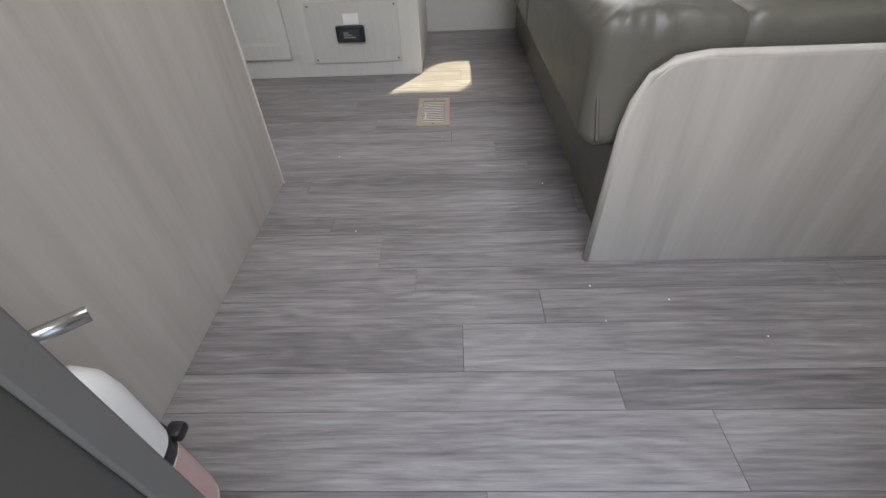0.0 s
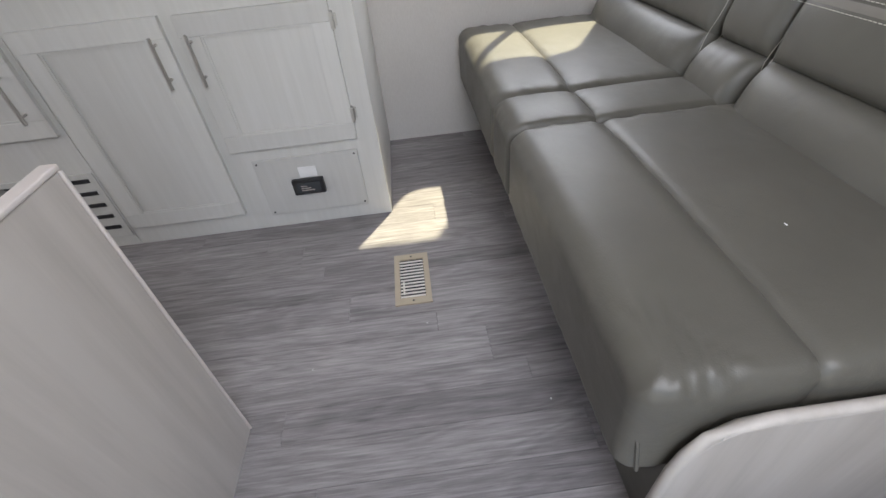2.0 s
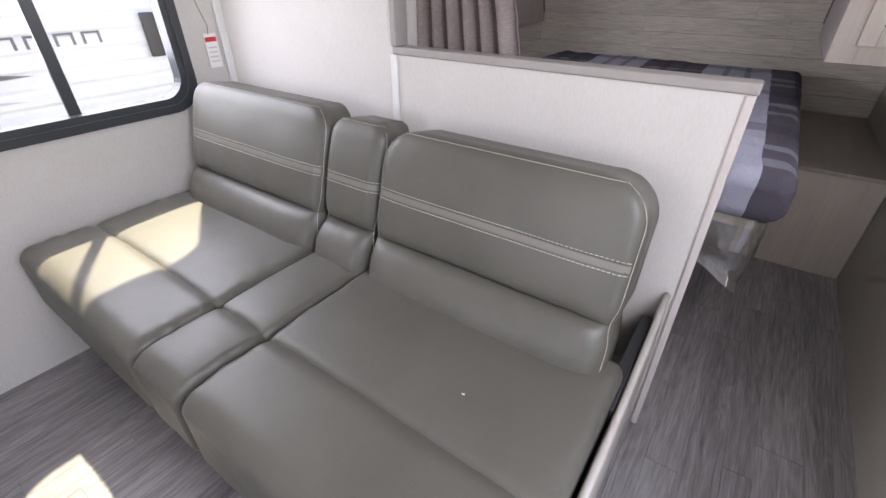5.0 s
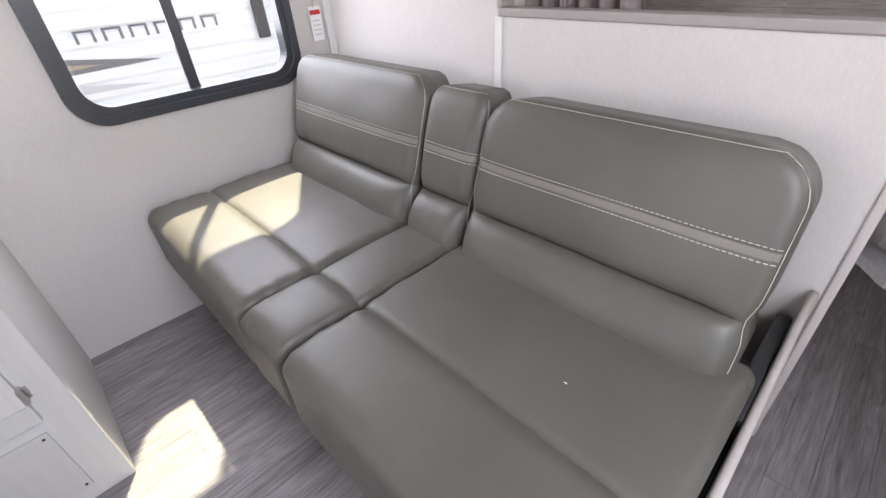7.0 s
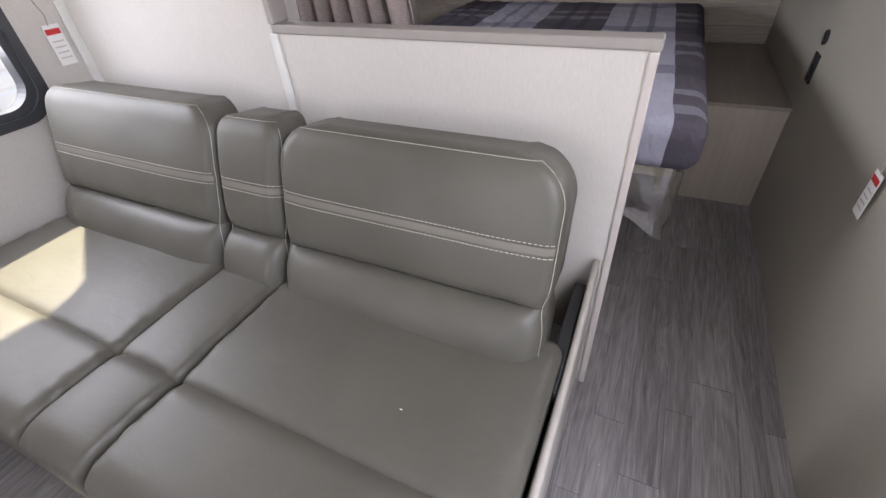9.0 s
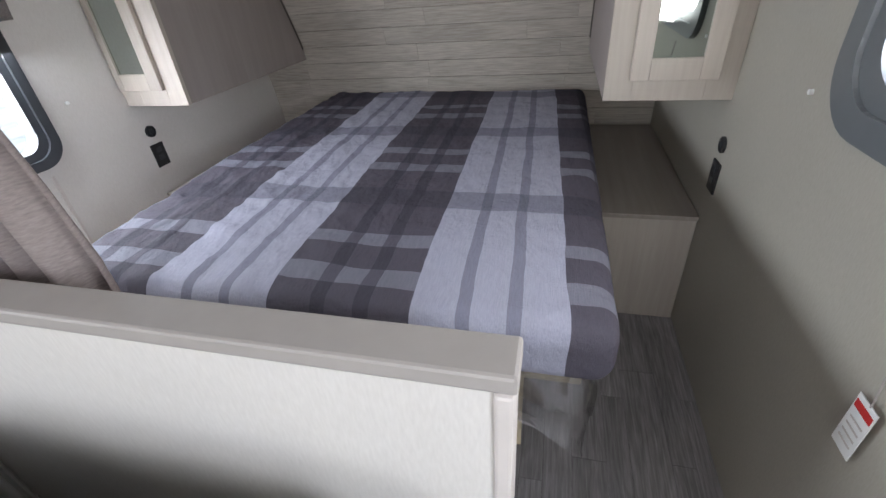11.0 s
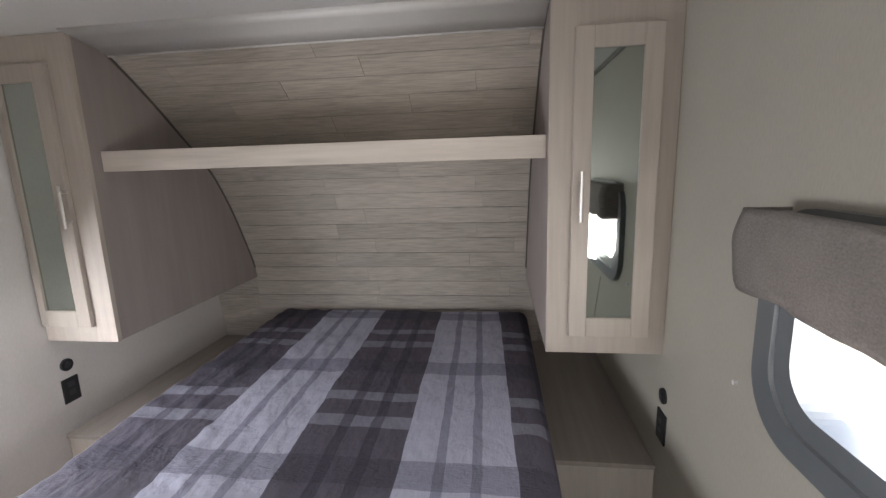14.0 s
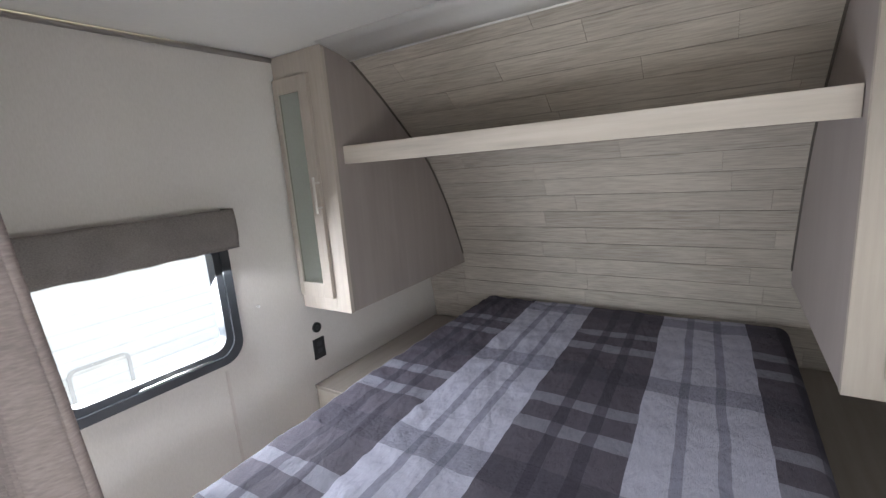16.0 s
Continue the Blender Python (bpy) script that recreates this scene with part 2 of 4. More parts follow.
M_WALL, M_LEATHER, M_PLAID = wall_material(), leather_material(), plaid_material()
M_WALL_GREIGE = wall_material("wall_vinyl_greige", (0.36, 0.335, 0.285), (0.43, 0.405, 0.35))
M_DRAPE = fabric("mauve_drape", (0.27, 0.225, 0.215), thin=0.2)
M_VALANCE = fabric("taupe_valance", (0.27, 0.245, 0.232), (200, 40, 300), 0.28)
M_GLASS = glass_material("clear_glass", 0.05)
M_WRAP = glass_material("plastic_wrap", 0.55, 0.16)
M_MIRROR = plain("mirror", (0.46, 0.50, 0.47), 0.03, 1.0, 0.01, 5, 0.0)


# ---- builders ----
def part(name, bm, material, parent=None, label="", smooth=False):
    me = bpy.data.meshes.new(name)
    bm.normal_update()
    bm.to_mesh(me)
    bm.free()
    me.materials.append(material)
    if smooth:
        for p in me.polygons:
            p.use_smooth = True
    o = new(name, me)
    if parent is not None:
        base = Vector()
        up = parent
        while up is not None:
            base += up.location
            up = up.parent
        o.parent, o.location = parent, -base
    if label:
        o["label"] = label
    return o


def thing(name, at, label, category, group="", kind=""):
    o = new(name)
    o.location = at
    o.empty_display_size = 0.05
    return tagged(o, label, category, group, kind)


def box(x0, x1, y0, y1, z0, z1, r=0.0, seg=2, bm=None):
    one = bmesh.new()
    bmesh.ops.create_cube(one, size=1.0)
    for v in one.verts:
        v.co = Vector(((x0 + x1) / 2 + v.co.x * (x1 - x0), (y0 + y1) / 2 + v.co.y * (y1 - y0), (z0 + z1) / 2 + v.co.z * (z1 - z0)))
    if r:
        bmesh.ops.bevel(one, geom=list(one.edges), offset=r, segments=seg, affect="EDGES", profile=0.5)
    if bm is None:
        return one
    me = bpy.data.meshes.new("tmp")
    one.to_mesh(me)
    one.free()
    bm.from_mesh(me)
    bpy.data.meshes.remove(me)
    return bm


def boxes(rows, r=0.0):
    bm = bmesh.new()
    for row in rows:
        box(*row, r=r, bm=bm)
    return bm


def structure(name, bm, material, label="", smooth=False):
    return tagged(part(name, bm, material, smooth=smooth), label, "", "", "structure")


def prism(outline, axis, a, b, r=0.0):
    """A flat outline, extruded along an axis (0 x, 1 y, 2 z) from a to b."""
    bm = bmesh.new()

    def at(p, h):
        c = [p[0], p[1]]
        c.insert(axis, h)
        return Vector(c)

    lo = [bm.verts.new(at(p, a)) for p in outline]
    hi = [bm.verts.new(at(p, b)) for p in outline]
    n = len(outline)
    caps = [bm.faces.new(lo), bm.faces.new(hi)]
    for k in range(n):
        bm.faces.new((lo[k], lo[(k + 1) % n], hi[(k + 1) % n], hi[k]))
    bmesh.ops.recalc_face_normals(bm, faces=bm.faces)
    if r:
        edges = {e for f in caps for e in f.edges}
        bmesh.ops.bevel(bm, geom=list(edges), offset=r, segments=2, affect="EDGES", profile=0.5)
    return bm


def rounded(x0, x1, z0, z1, r, n=8):
    pts = []
    for cx, cz, a in ((x1 - r, z1 - r, 0), (x0 + r, z1 - r, 90), (x0 + r, z0 + r, 180), (x1 - r, z0 + r, 270)):
        for k in range(n + 1):
            t = radians(a + 90 * k / n)
            pts.append((cx + r * math.cos(t), cz + r * math.sin(t)))
    return pts


def ring(outer, inner, y0, y1):
    """A frame between two outlines with the same number of points, in the xz plane, from y0 to y1."""
    bm = bmesh.new()
    rows = [[bm.verts.new((p[0], y, p[1])) for p in o] for o, y in ((outer, y0), (outer, y1), (inner, y1), (inner, y0))]
    n = len(outer)
    for k in range(4):
        a, b = rows[k], rows[(k + 1) % 4]
        for i in range(n):
            bm.faces.new((a[i], a[(i + 1) % n], b[(i + 1) % n], b[i]))
    bmesh.ops.recalc_face_normals(bm, faces=bm.faces)
    return bm


def tube(points, radius, sides=8):
    """A round rod along a line of points."""
    bm = bmesh.new()
    pts = [Vector(p) for p in points]
    rows = []
    for k, p in enumerate(pts):
        d = (pts[min(k + 1, len(pts) - 1)] - pts[max(k - 1, 0)]).normalized()
        u = d.orthogonal().normalized()
        w = d.cross(u)
        rows.append([bm.verts.new(p + radius * (u * math.cos(2 * math.pi * i / sides) + w * math.sin(2 * math.pi * i / sides))) for i in range(sides)])
    for a, b in zip(rows, rows[1:]):
        for i in range(sides):
            bm.faces.new((a[i], a[(i + 1) % sides], b[(i + 1) % sides], b[i]))
    bm.faces.new(rows[0][::-1])
    bm.faces.new(rows[-1])
    bmesh.ops.recalc_face_normals(bm, faces=bm.faces)
    return bm


def joined(shapes):
    bm = bmesh.new()
    for one in shapes:
        me = bpy.data.meshes.new("tmp")
        one.to_mesh(me)
        one.free()
        bm.from_mesh(me)
        bpy.data.meshes.remove(me)
    return bm


def lathe(profile, at, n=20):
    """A turned shape: rows of (radius, height) round the z axis."""
    bm = bmesh.new()
    rows = [[bm.verts.new((at[0] + r * math.cos(2 * math.pi * i / n), at[1] + r * math.sin(2 * math.pi * i / n), at[2] + z)) for i in range(n)] for r, z in profile]
    for a, b in zip(rows, rows[1:]):
        for i in range(n):
            bm.faces.new((a[i], a[(i + 1) % n], b[(i + 1) % n], b[i]))
    bm.faces.new(rows[0][::-1])
    bm.faces.new(rows[-1])
    return bm


def pillow(x0, x1, y0, y1, z0, z1, r, bulge=0.0, cuts=14, crease=0.0, seed=0.0):
    """A stuffed cushion: a box with round edges, a swollen top and faint creases."""
    bm = bmesh.new()
    bmesh.ops.create_cube(bm, size=2.0)
    bmesh.ops.subdivide_edges(bm, edges=list(bm.edges), cuts=cuts, use_grid_fill=True)
    c = Vector(((x0 + x1) / 2, (y0 + y1) / 2, (z0 + z1) / 2))
    h = Vector(((x1 - x0) / 2, (y1 - y0) / 2, (z1 - z0) / 2))
    rs = (r, r, r) if isinstance(r, float) else r
    rr = [min(q, k) for q, k in zip(rs, h)]
    for v in bm.verts:
        q = v.co.copy()
        # crowd the rows of points towards the edges
        p = Vector([h[k] * (math.sin(q[k] * math.pi / 2) * 0.55 + q[k] * 0.45) for k in range(3)])
        inner = Vector([max(-(h[k] - rr[k]), min(h[k] - rr[k], p[k])) for k in range(3)])
        d = p - inner
        e = Vector([d[k] / rr[k] for k in range(3)])
        if e.length > 1e-6:
            big = max(abs(k) for k in e)
            e = e.normalized() * big
        p = inner + Vector([e[k] * rr[k] for k in range(3)])
        u, w = p.x / h.x, p.y / h.y
        p.z += bulge * max(0, 1 - u * u) ** 0.4 * max(0, 1 - w * w) ** 0.4 * (1 if p.z > 0 else -0.3)
        if crease:
            edge = max(abs(u), abs(w)) ** 14
            p.z += crease * edge * noise.noise(Vector((p.x * 38 + seed, p.y * 38, p.z * 8)))
        v.co = p + c
    return bm


# ---- structure ----
W = 2.32
H = 2.02
T = 0.05
XR, XF, XP = -1.1, 6.08, 3.45


def wall_y(name, y0, y1, holes, label, finish):
    """A side wall with square-cut openings (x0, x1, z0, z1)."""
    rows, x = [], XR
    for a, b, c, d in sorted(holes):
        rows.append((x, a, y0, y1, -0.12, H + 0.06))
        if c > -0.1:
            rows.append((a, b, y0, y1, -0.12, c))
        rows.append((a, b, y0, y1, d, H + 0.06))
        x = b
    rows.append((x, XF, y0, y1, -0.12, H + 0.06))
    return structure(name, boxes(rows), finish, label)


WIN_L = (2.485, 3.255, 0.755, 1.53)
WIN_BF = (3.72, 4.385, 0.785, 1.34)
WIN_BN = (3.48, 4.212, 0.985, 1.44)
inset = lambda w, k: (w[0] + k, w[1] - k, w[2] + k, w[3] - k)
DOOR = (2.12, 2.80, -0.11, 1.88)
wall_y("wall_far", W, W + T, [inset(WIN_L, 0.036), inset(WIN_BF, 0.036)], "off-white vinyl-covered side wall with two windows", M_WALL)
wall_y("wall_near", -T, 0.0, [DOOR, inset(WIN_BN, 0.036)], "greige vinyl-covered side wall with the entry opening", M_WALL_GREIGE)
# the opening in this unseen wall is added to let sky light in
structure("wall_rear", boxes([(XR - T, XR, -T, 0.35, -0.12, H), (XR - T, XR, 1.97, W + T, -0.12, H), (XR - T, XR, 0.35, 1.97, -0.12, 0.9), (XR - T, XR, 0.35, 1.97, 1.7, H)]), M_WALL, "plain off-white rear wall")
structure("wall_front", box(XF, XF + T, -T, W + T, -0.12, H), M_WALL, "plain front wall behind the boarded panel")
structure("ceiling", box(XR - T, XF + T, -T, W + T, H, H + 0.04), M_CEIL, "smooth off-white ceiling panel")
structure("roof", box(XR - T - 0.02, XF + T + 0.02, -T - 0.02, W + T + 0.02, H + 0.065, H + 0.11), M_SKIN, "white outer roof skin")
floor = structure("floor", box(XR - T, XF + T, 0.0, W + T, -0.12, -0.004), M_SUBFLOOR, "grey wood-look vinyl plank floor")
structure("ground", box(-400, 400, -400, 400, -0.85, -0.68), M_GROUND, "pale gravel lot")

# half wall and full wall between lounge and bed
structure("partition_half", boxes([(XP - 0.02, XP + 0.02, 0.565, 1.46, 0.0, 0.99)]), M_WALL, "off-white half wall behind the sofa")
structure("partition_full", boxes([(XP - 0.02, XP + 0.02, 1.46, W, 0.0, H)]), M_WALL, "off-white full-height partition wall")
structure("trim_cap", box(XP - 0.026, XP + 0.026, 0.545, 1.462, 0.99, 1.012, 0.004), M_TRIM, "grey wood cap on the half wall")
structure("trim_end", box(XP - 0.028, XP + 0.028, 0.548, 0.566, 0.0, 0.99, 0.004), M_TRIM_PALE, "pale end strip of the half wall")
structure("trim_jamb", box(XP - 0.03, XP + 0.03, 1.446, 1.464, 1.012, H, 0.004), M_TRIM, "grey strip on the edge of the opening")
structure("trim_batten", box(XP - 0.026, XP - 0.0195, 1.448, 1.474, 0.0, 0.99, 0.002), M_TRIM_WHITE, "white batten over the wall joint")
structure("trim_corner", box(XP - 0.05, XP - 0.0195, W - 0.012, W - 0.001, 0.0, H, 0.003), M_TRIM_WHITE, "white corner strip")
structure("trim_ceiling_far", tube([(XR, W - 0.006, H - 0.012), (4.725, W - 0.006, H - 0.012)], 0.011), M_TRIM, "grey bead along the ceiling", True)
structure("trim_ceiling_near", tube([(XR, 0.006, H - 0.012), (4.725, 0.006, H - 0.012)], 0.011), M_TRIM, "grey bead along the ceiling", True)
structure("trim_wall_joint", box(4.298, 4.310, W - 0.005, W - 0.0005, 0.0, 0.752, 0.001), M_TRIM_PALE, "thin wall joint strip")
structure("trim_door", boxes([(DOOR[0], DOOR[0] + 0.012, -T - 0.012, 0.004, 0.0, 1.88), (DOOR[1] - 0.012, DOOR[1], -T - 0.012, 0.004, 0.0, 1.88), (DOOR[0], DOOR[1], -T - 0.012, 0.004, 1.868, 1.88)], 0.002), plain("door_frame", (0.055, 0.052, 0.048), 0.45), "dark grey aluminium entry door frame")
structure("trim_door_bead", box(DOOR[0] + 0.0125, DOOR[0] + 0.017, -0.016, 0.0045, 0.0, 1.866, 0.002), plain("door_bead", (0.11, 0.106, 0.10), 0.5), "pale grey bead on the door frame")
door = thing("door_1", (1.75, -0.08, -0.05), "dark grey entry door folded open against the outside", "door", kind="structure")
part("leaf", box(1.40, 2.105, -0.098, -0.056, -0.06, 1.86, 0.006), plain("dark_door", (0.05, 0.047, 0.044), 0.5), door)
part("edge", box(2.1055, 2.113, -0.097, -0.057, -0.06, 1.86, 0.002), plain("door_edge", (0.11, 0.107, 0.10), 0.45), door, "grey metal edge")

# curved boarded front
CURVE_Z = np.array([0.0, 0.50, 0.73, 0.93, 1.03, 1.32, 1.54, 1.665, 1.85, 1.98, 2.02])
CURVE_X = np.array([5.920, 5.825, 5.795, 5.745, 5.707, 5.570, 5.430, 5.285, 5.075, 4.900, 4.835])
arc_len = np.concatenate([[0], np.cumsum(np.hypot(np.diff(CURVE_X), np.diff(CURVE_Z)))])
arc = [(float(np.interp(s, arc_len, CURVE_X)), float(np.interp(s, arc_len, CURVE_Z))) for s in np.linspace(0, arc_len[-1], 60)]
for _ in range(6):
    arc = [arc[0]] + [((a[0] + 2 * b[0] + c[0]) / 4, (a[1] + 2 * b[1] + c[1]) / 4) for a, b, c in zip(arc, arc[1:], arc[2:])] + [arc[-1]]
arc_s = np.concatenate([[0], np.cumsum([math.hypot(b[0] - a[0], b[1] - a[1]) for a, b in zip(arc, arc[1:])])])
on_arc = lambda s: (float(np.interp(s, arc_s, [p[0] for p in arc])), float(np.interp(s, arc_s, [p[1] for p in arc])))
front_panel = structure("wall_boarded", prism([(p[0] + 0.012, p[1]) for p in arc] + [(p[0] + 0.03, p[1] + 0.01) for p in reversed(arc)], 1, 0.001, W - 0.001), M_GAP, "curved front wall of weathered grey-brown boards")
structure("ceiling_cove", prism([(4.70, H - 0.0005), (4.76, H - 0.012), (4.83, H - 0.026), (4.884, H - 0.044), (4.890, H - 0.034), (4.84, H - 0.0005)], 1, 0.384, 2.006), M_CEIL, "smooth off-white ceiling edge bending down to the boards", True)
structure("trim_front_top", tube([(4.893, 0.384, 1.978), (4.893, 2.006, 1.978)], 0.007), M_TRIM_WHITE, "white strip where the boards meet the ceiling", True)


def window(name, w, y, side, frame_w, r, mullion=None, label="", finish=None):
    """A window with rounded corners; side is +1 where the room lies towards +y."""
    o = thing(name, ((w[0] + w[1]) / 2, y, w[2]), label, "window", kind="structure")
    n, finish = 8, finish or M_FRAME
    outer, inner = rounded(*w, r, n), rounded(*inset(w, frame_w), max(r - frame_w * 0.5, 0.02), n)
    mid = rounded(*inset(w, frame_w * 0.55), max(r - frame_w * 0.3, 0.03), n)
    part("window_frame", ring(outer, mid, y, y + side * 0.022), finish, o)
    part("inner_frame", ring(mid, inner, y - side * 0.04, y + side * 0.012), finish, o)
    g = inset(w, frame_w - 0.006)
    edges = [g[0]] + ([mullion] if mullion else []) + [g[1]]
    for a, b in zip(edges, edges[1:]):
        pane = part("pane", prism(rounded(a, b, g[2], g[3], 0.02), 1, y - side * 0.026, y - side * 0.030), M_GLASS, o, "clear window glass")
        pane.visible_shadow = False
    if mullion:
        part("mullion", box(mullion - 0.017, mullion + 0.017, y - side * 0.035 - 0.006, y - side * 0.012 + 0.012, g[2], g[3], 0.003), M_FRAME, o)
        part("track", box(mullion, w[1] - 0.06, y + side * 0.005 - 0.006, y + side * 0.005 + 0.012, w[2] + 0.02, w[2] + 0.034, 0.002), M_FRAME, o)
    return o


window("window_1", WIN_L, W, -1, 0.05, 0.10, 2.858, "black-framed sliding window with rounded corners")
window("window_2", WIN_BF, W, -1, 0.062, 0.09, None, "black-framed window beside the bed")
window("window_3", WIN_BN, 0.0, 1, 0.095, 0.13, None, "wide dark-framed window with rounded corners, its sheen painted grey", M_FRAME_SHEEN)


# added strip, shapes the streak of reflected light on the frame of window_2
tagged(part("trim_glint", tube([(3.985, W - 0.026, 0.828), (4.245, W - 0.026, 0.828)], 0.004), M_STEEL, smooth=True), "added metal strip for the bright reflection along the window frame", "", "", "structure")


# ---- lounge ----
def sofa():
    o = thing("sofa", (2.95, 1.42, 0), "grey-olive leather jackknife sofa with contrast stitching", "sofa")
    part("base", box(2.63, 3.36, 0.61, 2.30, 0.0, 0.30, 0.008), M_LEATHER, o, "leather-covered base")
    cols = ((0.600, 1.327), (1.330, 1.527), (1.530, 2.288))
    for k, (a, b) in enumerate(cols):
        drop = 0.005 if k == 1 else 0.0
        front = pillow(2.535, 2.781, a, b, 0.250, 0.468 - drop, (0.060, 0.026 if k != 1 else 0.018, 0.036), 0.016, 40, 0.010, k * 7)
        if k == 0:
            # gathered folds round the front corner
            for v in front.verts:
                dx, dy = v.co.x - 2.60, v.co.y - 0.66
                r = math.hypot(dx, dy)
                fold = math.sin(math.atan2(dy, dx) * 13.0 + r * 30.0) * math.exp(-((r - 0.05) / 0.035) ** 2)
                v.co.z += 0.0028 * fold * (1.0 if v.co.z > 0.40 else 0.3)
        part("seat_front", front, M_LEATHER, o, smooth=True)
        part("seat_cushion", pillow(2.750, 3.16, a, b, 0.28, 0.468 - drop, (0.030, 0.026 if k != 1 else 0.018, 0.028), 0.016, 40, 0.009, k * 5 + 3), M_LEATHER, o, smooth=True)
    lean = Matrix.Translation((3.06, 0, 0.44)) @ Matrix.Rotation(radians(17), 4, "Y") @ Matrix.Translation((-3.06, 0, -0.44))
    backs = ((0.638, 1.311, 0.450, 0.095), (1.315, 1.524, 0.450, 0.055), (1.528, 2.250, 0.466, 0.085))
    for k, (a, b, top, corner) in enumerate(backs):
        back = thing_part("backrest", o)
        yc, hw = (a + b) / 2, (b - a) / 2
        tuck = 0.150
        deep = 0.010 if k == 1 else 0.0

        def half(zz):
            """Half the width of the back at a height: round at the top corners, drawn in at the tuck."""
            w = hw - 0.010 * math.exp(-((zz - tuck) / 0.03) ** 2)
            if zz > top - corner:
                q = (zz - top + corner) / corner
                w -= corner * (1 - math.sqrt(max(0.0, 1 - q * q)))
            return w

        def skin(u, zz, lift=0.0):
            """A point on the face of the back; u runs from -1 to 1 across it."""
            y = yc + u * half(zz)
            side = min(1.0, (1 - abs(u)) * hw / 0.035)
            rise = min(1.0, (top - zz) / 0.05)
            low = min(1.0, (zz + 0.05) / 0.04)
            d = 0.074 - deep
            d += 0.024 * math.sqrt(max(0.0, 1 - (1 - side) ** 2)) - 0.024
            d += 0.022 * math.sqrt(max(0.0, 1 - (1 - rise) ** 2)) - 0.022
            d += 0.030 * math.sqrt(max(0.0, 1 - (1 - low) ** 2)) - 0.030
            if zz < tuck:
                d += 0.042 * max(0.0, math.sin(math.pi * (zz + 0.05) / (tuck + 0.05))) ** 0.6 * (1 - abs(u) ** 8)
            else:
                d += 0.016 * max(0.0, math.sin(math.pi * min(1.0, (zz - tuck) / (top - tuck)) ** 0.8)) ** 0.7 * (1 - abs(u) ** 6)
            d -= 0.016 * math.exp(-abs(zz - tuck) / 0.008) * (1 - abs(u) ** 14)
            near = math.exp(-abs(zz - tuck) / 0.05) + abs(u) ** 12
            d += 0.0035 * near * noise.noise(Vector((y * 34, zz * 9, k * 3.0))) + 0.0025 * noise.noise(Vector((y * 7, zz * 9, 4.0 + k)))
            d -= 0.008 * math.exp(-abs(zz - 0.2795) / 0.006) * 0.35
            return lean @ Vector((3.150 - d - lift, y, 0.435 + zz))

        us = [math.sin(t * math.pi / 2) * 0.35 + t * 0.65 for t in np.linspace(-1, 1, 56)]
        for name, z0, z1, rows_n in (("lumbar_roll", -0.05, tuck, 26), ("back_cushion", tuck, top, 44)):
            bm = bmesh.new()
            grid = [[bm.verts.new(skin(u, zz)) for u in us] for zz in np.linspace(z0, z1, rows_n)]
            for p, q in zip(grid, grid[1:]):
                for n in range(len(us) - 1):
                    bm.faces.new((p[n], p[n + 1], q[n + 1], q[n]))
            rim = [r[0] for r in grid]
            if name == "back_cushion":
                rim = rim + grid[-1][1:]
            rim = rim + [r[-1] for r in reversed(grid[:-1] if name == "back_cushion" else grid)]
            rear = [bm.verts.new(v.co + Vector((0.085, 0, -0.015))) for v in rim]
            for n in range(len(rim) - 1):
                bm.faces.new((rim[n], rim[n + 1], rear[n + 1], rear[n]))
            bm.faces.new(rear)
            bmesh.ops.recalc_face_normals(bm, faces=bm.faces)
            part(name, bm, M_LEATHER, back, smooth=True)
        for zz in (0.266, 0.293):
            seam = bmesh.new()
            count = 64 if k != 1 else 20
            for n in range(count):
                u0, u1 = -0.97 + 1.94 * n / count, -0.97 + 1.94 * (n + 0.66) / count
                tiny = tube([skin(u0, zz, 0.0006), skin(u1, zz, 0.0006)], 0.0009, 4)
                tmp = bpy.data.meshes.new("tmp")
                tiny.to_mesh(tmp)
                tiny.free()
                seam.from_mesh(tmp)
                bpy.data.meshes.remove(tmp)
            part("stitching", seam, M_STITCH, back, "pale dashed stitching")
        band = bmesh.new()
        rows = [[band.verts.new(skin(u, zz, q)) for zz, q in ((0.272, 0.0004), (0.2795, 0.0030), (0.287, 0.0004))] for u in np.linspace(-0.975, 0.975, 50)]
        for p, q in zip(rows, rows[1:]):
            for n in range(2):
                band.faces.new((p[n], p[n + 1], q[n + 1], q[n]))
        part("piping_band", band, M_BAND, back, "paler leather band", True)
        line = [skin(-0.985, zz, 0.0005) for zz in np.linspace(-0.02, top - 0.008, 30)] + [skin(u, top - 0.008, 0.0005) for u in np.linspace(-0.95, 0.95, 30)] + [skin(0.985, zz, 0.0005) for zz in np.linspace(top - 0.008, -0.02, 30)]
        part("rim_stitching", tube(line, 0.0007, 5), M_STITCH, back, "pale edge stitching", True)
    # front corner seam of the seat
    part("corner_pleat", tube([(2.541, 0.66, 0.405), (2.548, 0.625, 0.39), (2.556, 0.607, 0.34), (2.566, 0.601, 0.27)], 0.0035, 6), M_LEATHER, o)
    part("mechanism", boxes([(2.72, 3.38, 0.5885, 0.60, 0.26, 0.37), (3.05, 3.40, 0.592, 0.622, 0.20, 0.43)], 0.004), M_BLACK, o, "black metal folding frame")
    part("pull_tab", box(2.622, 2.629, 1.345, 1.36, 0.30, 0.345, 0.002), M_CHROME, o, "small chrome pull tab")
    return o


def thing_part(name, parent):
    """A part that holds pieces of its own."""
    e = new(name)
    e.parent = parent
    e.location = (0, 0, 0)
    return e


M_BAND = plain("pale_leather", (0.18, 0.165, 0.143), 0.45)
sofa()

